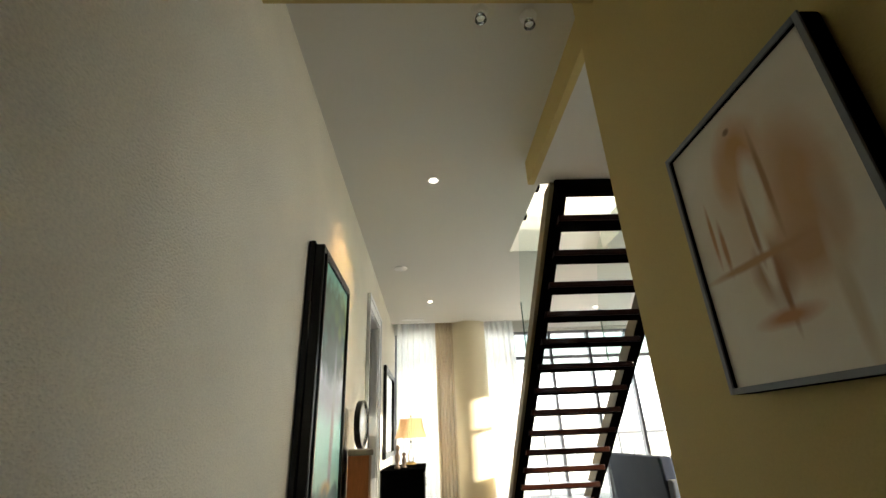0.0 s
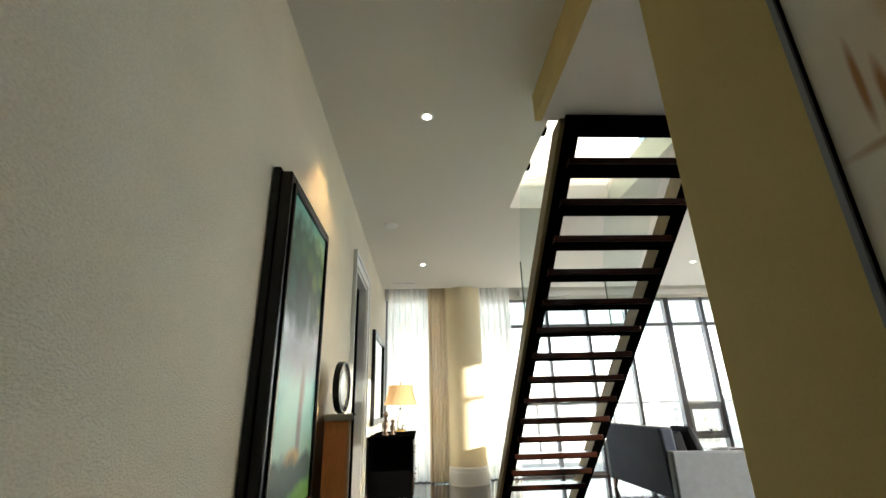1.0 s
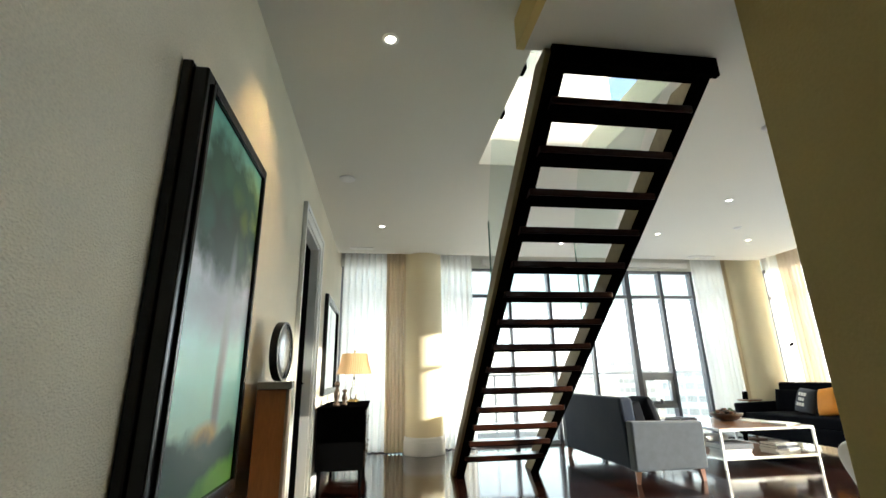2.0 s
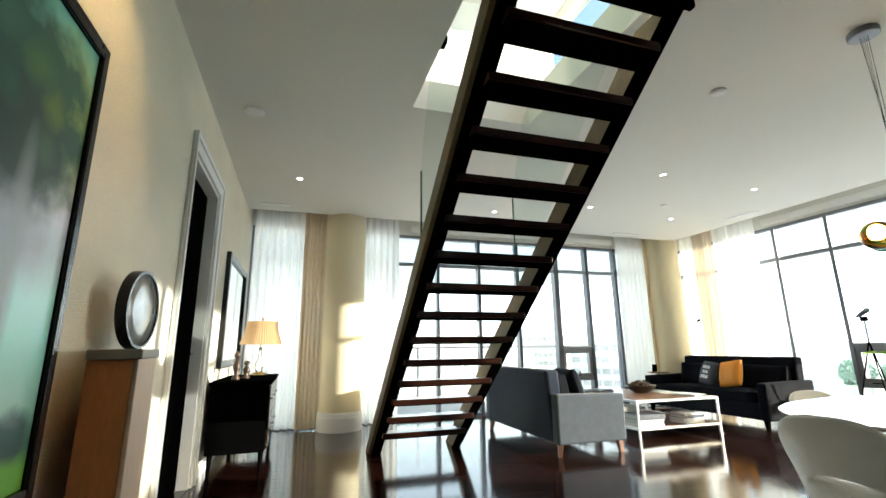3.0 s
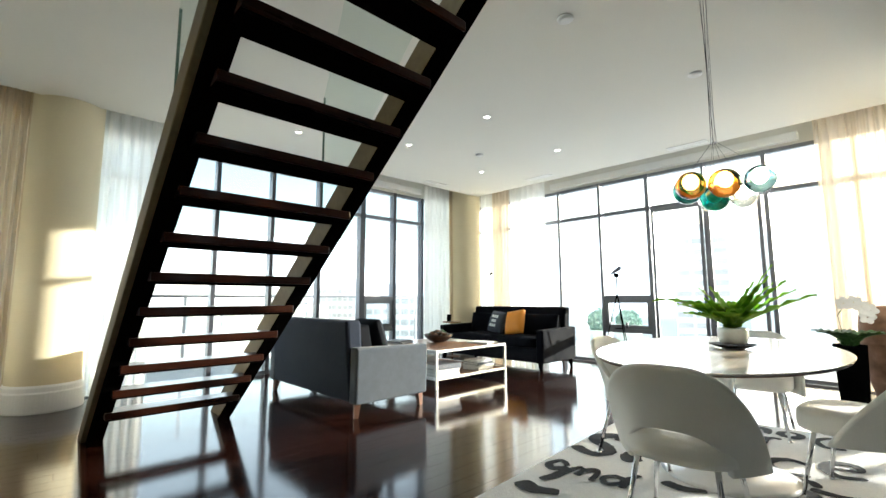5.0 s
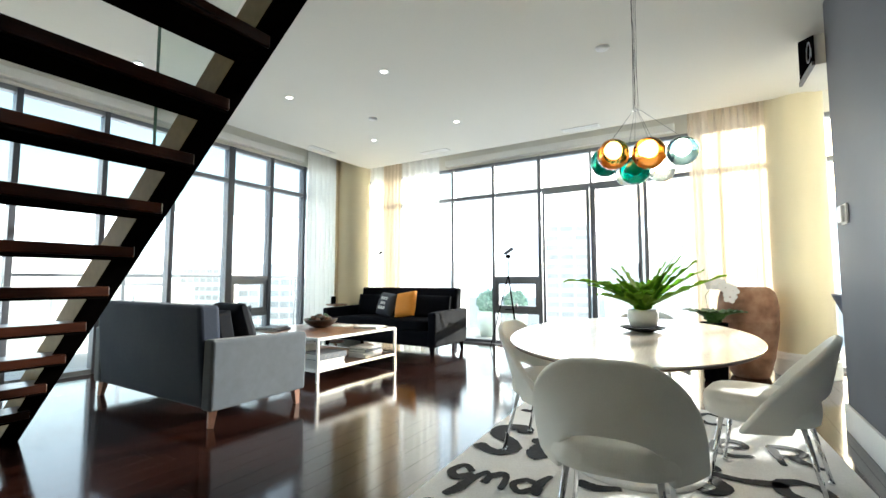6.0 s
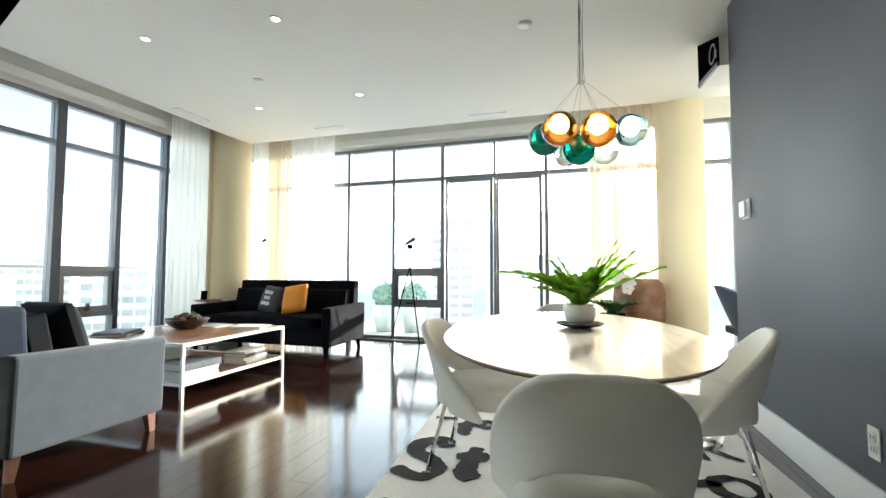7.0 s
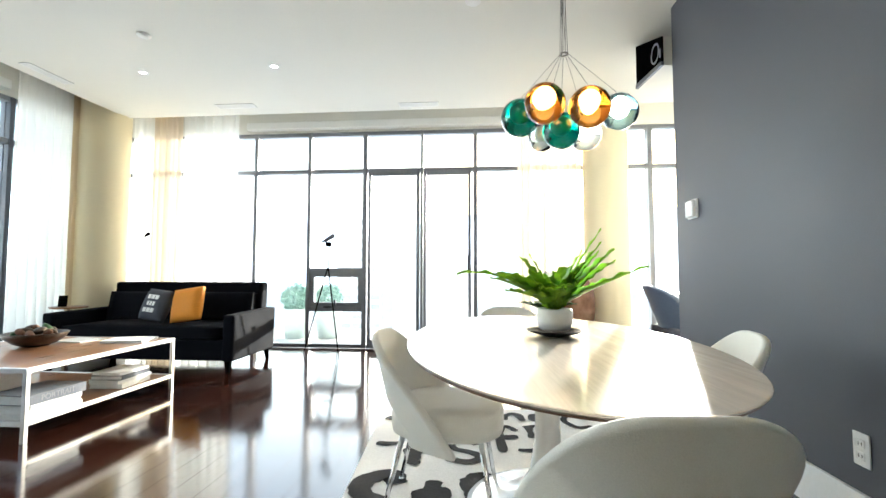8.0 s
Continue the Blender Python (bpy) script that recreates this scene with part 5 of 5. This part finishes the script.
orc = thing("potted_orchid", pose(8.18, 3.86, 0), "white orchid in a tall dark planter", "plant")
part("planter", lathe([(0, 0), (0.09, 0), (0.10, 0.02), (0.12, 0.56), (0.11, 0.56), (0.11, 0.52), (0, 0.52)], 32), M_BLACK, orc, smooth=False)
for i in range(6):
    fr = frond(0.36, radians(i * 60 + 15), radians(48), 0.38, 0.05, i + 40)
    for v in fr.verts:
        v.co.z += 0.44
    part("leaf", fr, M_LEAFDARK, orc, smooth=True)
stem = [(0, 0, 0.53), (0.0, 0.04, 0.65), (-0.02, 0.06, 0.82), (-0.03, 0.0, 0.92), (-0.05, -0.10, 0.93), (-0.06, -0.18, 0.86)]
part("stem", tube(stem, 0.005, 0.003, 6), M_LEAFDARK, orc)
for i, (x, y, z) in enumerate(((-0.03, 0.01, 0.93), (-0.05, -0.06, 0.94), (-0.06, -0.11, 0.90), (-0.06, -0.16, 0.87), (-0.05, -0.14, 0.81))):
    bm = bmesh.new()
    for k in range(5):
        a = 2 * math.pi * k / 5 + i
        mm = Matrix.Translation((x - 0.01, y, z)) @ Euler((a, 0, 0)).to_matrix().to_4x4()

        def fn(u, v):
            w = 0.028 * math.sin(math.pi * (0.1 + 0.85 * u)) ** 0.7
            return mm @ Vector((-0.012 * u * u, (v - 0.5) * 2 * w, 0.005 + 0.056 * u))
        grid_surface(fn, 6, 4, 0, bm)
    part("blossom", bm, M_PETAL, orc, "white orchid blossom", smooth=True)

fl = thing("floor_lamp", pose(8.86, 8.62, 0), "slim reading floor lamp with a small dark head", "lamp")
part("base", lathe([(0, 0), (0.10, 0), (0.10, 0.014), (0.02, 0.02), (0, 0.02)], 32), M_CHROME, fl)
part("stem", tube([(0, 0, 0.018), (0, 0, 1.36), (-0.02, 0, 1.40)], 0.004, seg=8), M_CHROME, fl)
hd2 = part("head", tube([(-0.01, 0.02, 1.415), (-0.03, -0.05, 1.445)], 0.012, 0.022, 12), M_BLACK, fl, "small dark lamp head")
part("switch", tube([(0, 0, 1.22), (0, 0.012, 1.22)], 0.006, seg=8), M_BLACK, fl)

# ---- den seen past the grey wall ----
cb = thing("soffit_box", pose(0, 0, 0), "white ceiling box with a black lettered front", "soffit", "", "structure")


def sloped(x0, x1, y0, y1, low, high, bevel):
    """A box between x0 and x1 whose lower and upper edges climb along x."""
    bm = box(x0, x1, y0, y1, 0.0, 1.0)
    for v in bm.verts:
        f = (v.co.x - 6.84) / 0.66
        a, b = low[0] + (low[1] - low[0]) * f, high[0] + (high[1] - high[0]) * f
        v.co.z = a + (b - a) * v.co.z
    return bm


part("box", sloped(7.0, 7.49, 2.55, 3.185, (2.455, 2.51), (2.625, 2.872), 0.004), M_CEIL, cb)
fc = part("front", sloped(6.985, 7.50, 3.187, 3.20, (2.48, 2.545), (2.625, 2.872), 0.003), M_BLACK, cb, "black front panel")
bm = lathe([(0.062, 0), (0.074, 0), (0.074, 0.004), (0.062, 0.004), (0.062, 0)], 40)
bmesh.ops.transform(bm, matrix=pose(7.10, 3.2045, 2.605, 90), verts=bm.verts)
part("ring_mark", bm, M_ALU, fc, "pale ring mark")
for x0, x1 in ((7.00, 7.022),):
    part("lettering_bar", box(x0, x1, 3.2008, 3.2035, 2.535, 2.60), M_ALU, fc, "pale lettering bar")
part("lower_edge", sloped(6.985, 7.502, 3.186, 3.206, (2.452, 2.507), (2.479, 2.544), 0.003), M_ALUDARK, cb, "grey lower edge strip")

sw = thing("swivel_chair", pose(8.02, 2.62, 0), "blue-grey shell swivel chair in the den", "chair")
def shell(u, v):
    s = (u - 0.5) * 2
    k = 0.5 - 0.5 * math.cos(math.pi * (0.04 + 0.92 * v))
    w = 0.27 * max(0.0, 1 - abs(2 * k - 1) ** 2.4) ** 0.5
    return Vector((s * w, 0.16 + 0.18 * k - 0.16 * (s * w / 0.27) ** 2, 0.40 + 0.46 * k))
part("backrest", grid_surface(shell, 20, 20, 0.04), mat("blue_grey_leather", (0.07, 0.09, 0.13), 0.45, vary=0.15, grain=60), sw, smooth=True)
sb = cushion(0.5, 0.48, 0.1, 0.4)
for v in sb.verts:
    v.co += Vector((0, 0, 0.44))
part("seat", sb, M_CHAR, sw, smooth=True)
part("stem", tube([(0, 0, 0.06), (0, 0, 0.40)], 0.025), M_CHROME, sw)
for k in range(5):
    a = 2 * math.pi * k / 5
    part("foot", tube([(0, 0, 0.07), (0.26 * math.cos(a), 0.26 * math.sin(a), 0.018)], 0.018, 0.012), M_CHROME, sw)
dk = thing("desk", pose(0, 0, 0), "white desk beside the den window", "desk")
part("worktop", box(8.5, 9.2, 0.9, 2.35, 0.71, 0.745, 0.004), M_WHITE, dk)
for x in (8.53, 9.14):
    for y in (0.93, 2.28):
        part("leg", box(x, x + 0.04, y, y + 0.04, 0, 0.71, 0.003), M_ALU, dk)
mo = thing("computer_monitor", pose(8.9, 1.95, 0.7455, 0, 0, 20), "flat monitor standing on the desk", "monitor")
part("screen", box(-0.02, 0.0, -0.26, 0.26, 0.10, 0.42, 0.004), M_BLACK, mo)
part("stand", box(-0.012, 0.012, -0.03, 0.03, 0.0, 0.12), M_ALU, mo)
part("foot", box(-0.09, 0.09, -0.12, 0.12, 0, 0.008, 0.002), M_ALU, mo)

# ---- small fixtures ----
th = thing("thermostat", pose(6.73, GY, 1.38), "white plastic thermostat on the grey wall", "thermostat")
part("back_plate", box(-0.062, 0.062, 0, 0.012, -0.062, 0.062, 0.003), M_PLASTIC, th)
part("cover", box(-0.05, 0.05, 0.0125, 0.034, -0.052, 0.052, 0.006), M_PLASTIC, th)
ol = thing("wall_outlet", pose(5.53, GY, 0.325), "white double wall outlet on the grey wall", "outlet")
pt = part("plate", box(-0.036, 0.036, 0, 0.006, -0.06, 0.06, 0.003), M_PLASTIC, ol)
for z in (-0.022, 0.022):
    part("socket", box(-0.018, 0.018, 0.0062, 0.009, z - 0.015, z + 0.015, 0.004), M_PLASTIC, pt)
    for x in (-0.007, 0.007):
        part("slot", box(x - 0.0015, x + 0.0015, 0.0091, 0.0095, z - 0.006, z + 0.006), M_BLACK, pt)

M_LAMPDISC = glow("lit_downlight", (1.0, 0.93, 0.80), 4.0)
def downlight(x, y):
    d = thing("downlight", pose(x, y, CEIL), "small round recessed downlight, switched on", "ceiling light", "recessed downlights")
    part("trim", lathe([(0.027, 0.0), (0.046, 0.0), (0.048, -0.003), (0.044, -0.006), (0.029, -0.006), (0.027, 0.0)], 28), M_WHITE, d)
    part("lens", lathe([(0, -0.003), (0.0265, -0.003), (0.0265, -0.001), (0, -0.001)], 24), M_LAMPDISC, d, "lit lens")
for x, y in ((2.33, 4.34), (2.31, 7.57), (6.15, 6.35), (7.60, 6.41), (6.08, 7.56), (7.62, 7.72), (4.9, 8.1)):
    downlight(x, y)
# the picture light that washes the wall over the painting
spot = new("downlight_beam", bpy.data.lights.new("downlight_beam", "SPOT"))
spot.data.energy, spot.data.color, spot.data.spot_size, spot.data.spot_blend, spot.data.shadow_soft_size = 9, (1.0, 0.58, 0.22), radians(62), 0.8, 0.03
spot.matrix_world = look((2.33, 4.34, CEIL - 0.012), (1.60, 4.50, 1.9))

def detector(x, y, r, label, name):
    d = thing(name, pose(x, y, CEIL), label, "detector")
    part("base", lathe([(0, 0), (r, 0), (r, -0.008), (r * 0.92, -0.013), (r * 0.6, -0.02), (0, -0.021)], 32), M_PLASTIC, d, smooth=False)
    part("grille", lathe([(r * 0.62, -0.0215), (r * 0.7, -0.0195), (r * 0.66, -0.0185)], 32), M_PLASTIC, d)
def spotlight(x, y):
    """A small clear-glass spotlight on a round ceiling rose."""
    d = thing("ceiling_spotlight", pose(x, y, CEIL), "small clear glass spotlight on a metal rose", "ceiling light", "hall spotlights")
    part("rose", lathe([(0, 0), (0.04, 0), (0.04, -0.008), (0.02, -0.014), (0, -0.014)], 24), M_WHITE, d)
    part("neck", tube([(0, 0, -0.012), (0, 0, -0.03)], 0.006), M_WHITE, d)
    part("cup", lathe([(0.010, -0.028), (0.022, -0.034), (0.027, -0.062), (0.024, -0.062), (0.018, -0.038), (0.010, -0.032)], 20), M_CRYSTAL, d, "clear glass cup", smooth=True)
spotlight(2.53, 2.90)
spotlight(2.76, 2.93)
detector(1.97, 6.2, 0.075, "white round smoke detector on the ceiling", "smoke_detector")
detector(5.30, 4.92, 0.055, "white round ceiling sensor", "ceiling_sensor")
detector(6.77, 4.555, 0.055, "white round ceiling sensor", "ceiling_sensor")
detector(7.0, 7.21, 0.05, "white round ceiling sensor", "ceiling_sensor")

def vent(x, y, lx, ly):
    v = thing("ceiling_vent", pose(x, y, CEIL), "slotted white ceiling air vent", "vent", "ceiling vents")
    part("backing", box(-lx / 2, lx / 2, -ly / 2, ly / 2, -0.002, 0.0), M_BLACK, v)
    bm = bmesh.new()
    t = 0.012
    add_box(bm, -lx / 2, lx / 2, -ly / 2, -ly / 2 + t, -0.008, -0.0022)
    add_box(bm, -lx / 2, lx / 2, ly / 2 - t, ly / 2, -0.008, -0.0022)
    add_box(bm, -lx / 2, -lx / 2 + t, -ly / 2 + t, ly / 2 - t, -0.008, -0.0022)
    add_box(bm, lx / 2 - t, lx / 2, -ly / 2 + t, ly / 2 - t, -0.008, -0.0022)
    part("frame", bm, M_WHITE, v)
    n = 4
    for i in range(n):
        if ly > lx:
            x0 = -lx / 2 + t + (lx - 2 * t) * (i + 0.2) / n
            part("slat", box(x0, x0 + (lx - 2 * t) / n * 0.55, -ly / 2 + t, ly / 2 - t, -0.007, -0.0023), M_WHITE, v)
        else:
            y0 = -ly / 2 + t + (ly - 2 * t) * (i + 0.2) / n
            part("slat", box(-lx / 2 + t, lx / 2 - t, y0, y0 + (ly - 2 * t) / n * 0.55, -0.007, -0.0023), M_WHITE, v)
vent(8.5, 7.30, 0.12, 0.45)
vent(8.62, 5.20, 0.12, 0.45)
vent(2.02, 8.58, 0.34, 0.10)
vent(7.57, 8.66, 0.45, 0.10)

# ---- outside: balcony, planters and the hazy city ----
structure(part("balcony_floor", box(9.48, 11.6, -2.0, 10.5, -0.2, -0.03), M_BALC), "pale concrete balcony floor", "balcony")
structure(part("balcony_floor_north", box(1.5, 9.3, 9.55, 11.3, -0.2, -0.03), M_BALC), "pale concrete balcony floor", "balcony")
rl = thing("balcony_railing", pose(0, 11.2, -0.03), "glass balcony railing with a grey handrail", "railing", "", "structure")
part("handrail", box(1.5, 9.3, -0.03, 0.03, 1.05, 1.09, 0.004), M_ALU, rl)
for i in range(6):
    x = 1.5 + i * 1.55
    part("post", box(x - 0.02, x + 0.02, -0.02, 0.02, 0, 1.05), M_ALU, rl)
    if i < 5:
        p = part("pane", box(x + 0.03, x + 1.52, -0.005, 0.005, 0.08, 1.04), M_PANE, rl)
        p.visible_shadow = False

for x, y in ((10.4, 7.35), (10.45, 6.85)):
    p = thing("planter", pose(x, y, -0.03), "turquoise glazed planter with a clipped bush", "planter", "balcony planters")
    part("pot", lathe([(0, 0), (0.15, 0), (0.20, 0.25), (0.21, 0.45), (0.19, 0.45), (0.18, 0.4), (0, 0.4)], 32), M_TEAL, p, smooth=True)
    bm = bmesh.new()
    r2 = random.Random(int(x * 100))
    for i in range(900):
        d_ = Vector((r2.gauss(0, 1), r2.gauss(0, 1), r2.gauss(0, 1))).normalized() * r2.uniform(0.15, 0.225)
        c_ = d_ + Vector((0, 0, 0.62))
        mm = Matrix.Translation(c_) @ Euler((r2.uniform(0, 6), r2.uniform(0, 6), r2.uniform(0, 6))).to_matrix().to_4x4()
        vs = [bm.verts.new(mm @ Vector(q)) for q in ((-0.03, 0, 0), (0, 0.018, 0.004), (0.03, 0, 0), (0, -0.018, 0.004))]
        bm.faces.new(vs)
    part("bush", bm, M_BUSH, p)

# Glowing band added for the overexposed white haze; it also lights the rooms.
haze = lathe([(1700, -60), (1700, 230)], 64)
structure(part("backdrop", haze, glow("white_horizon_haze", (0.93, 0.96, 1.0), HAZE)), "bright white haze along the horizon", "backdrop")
structure(part("ground", box(-2500, 2500, -2500, 2500, -62, -60), M_GROUND), "hazy city ground far below", "ground")


def tower(x, y, w, d, h, floors, cols, turn=0.0, panes=M_BUILDWIN):
    b = thing("apartment_building", pose(x, y, -60, 0, 0, turn), "pale distant apartment tower with window bands", "building", "distant towers")
    part("wall", box(-w / 2, w / 2, -d / 2, d / 2, 0, h), M_BUILD, b)
    part("roof", box(-w * 0.3, w * 0.3, -d * 0.3, d * 0.3, h, h + 4), M_BUILD, b)
    bm = bmesh.new()
    fh = h / floors
    for f in range(floors):
        for c in range(cols):
            x0 = -w / 2 + w * (c + 0.06) / cols
            x1 = -w / 2 + w * (c + 0.90) / cols
            y0 = -d / 2 + d * (c + 0.06) / cols
            y1 = -d / 2 + d * (c + 0.90) / cols
            z0, z1 = f * fh + fh * 0.3, f * fh + fh * 0.8
            for q in (((x0, -d / 2 - 0.1), (x1, -d / 2 - 0.1)), ((x0, d / 2 + 0.1), (x1, d / 2 + 0.1)), ((-w / 2 - 0.1, y0), (-w / 2 - 0.1, y1)), ((w / 2 + 0.1, y0), (w / 2 + 0.1, y1))):
                (ax, ay), (bx_, by_) = q
                bm.faces.new([bm.verts.new(p_) for p_ in ((ax, ay, z0), (bx_, by_, z0), (bx_, by_, z1), (ax, ay, z1))])
    tagged(part("window_band", bm, panes, b, "rows of windows paled by painted haze"), kind="stuff")


# Towers with the paler panes have more haze put into their colour.
tower(150, 45, 13, 14, 79, 26, 3, 12)
tower(152, 27, 12, 14, 74, 25, 3, 12, M_WINHAZE)
tower(16, 62, 30, 16, 60.4, 18, 9, 4)
tower(110, 175, 26, 20, 66, 20, 8, 30)
tower(60, 150, 24, 22, 64, 20, 8, -10)
tower(20, 170, 40, 24, 58, 16, 12, 5)
tower(95, 120, 20, 20, 62, 19, 7, 40)
tower(190, 120, 30, 24, 62, 18, 9, 20, M_WINHAZE)
tower(230, 20, 30, 24, 66, 18, 9, -15, M_WINHAZE)
tower(-20, 130, 30, 24, 60, 18, 9, 0)
tower(180, -10, 34, 26, 60, 18, 10, 8, M_WINHAZE)

# ---- floor planks, the visible stretch board by board ----
rp = random.Random(11)
PW = 0.127
base = bpy.data.objects["floor"]
rest = bmesh.new()
meshes = {}
count = 0
y = -1.5
row = 0
while y < 9.40:
    w = min(PW, 9.395 - y)
    x = 1.66 - rp.uniform(0, 1.9) if y > -1.5 else 1.66
    while x < 9.36:
        ln = rp.choice((1.5, 1.8, 2.1, 2.4))
        x0, x1 = max(x, 1.665), min(x + ln, 9.355)
        x += ln
        if x1 - x0 < 0.05:
            continue
        shown = y > 4.9 and (x1 > 2.1)
        if shown and count < 300:
            key = (round(x1 - x0, 3), round(w, 3))
            if key not in meshes:
                bm = bmesh.new()
                lx, g = x1 - x0, 0.0006
                add_box(bm, g, lx - g, g, w - g, -0.013, 0.0)
                top = [e for e in bm.edges if all(v.co.z > -0.001 for v in e.verts)]
                bmesh.ops.bevel(bm, geom=top, offset=0.0004, segments=1, affect="EDGES")
                me = bpy.data.meshes.new("plank")
                bm.to_mesh(me)
                bm.free()
                me.materials.append(M_FLOOR)
                meshes[key] = me
            ob = new("plank", meshes[key])
            ob.location = (x0, y, 0)
            ob.parent = base
            count += 1
        else:
            add_box(rest, x0 + 0.0007, x1 - 0.0007, y + 0.0007, y + w - 0.0007, -0.013, 0.0)
    y += PW
    row += 1
pr = part("plank_field", rest, M_FLOOR, base, "dark hardwood planks")
tagged(pr, kind="stuff")
# boards of the bedroom behind the doorway
tagged(part("plank_field", box(-1.6, 1.66, 5.15, 8.0, -0.013, 0.0), M_FLOOR, base, "dark hardwood planks"), kind="stuff")
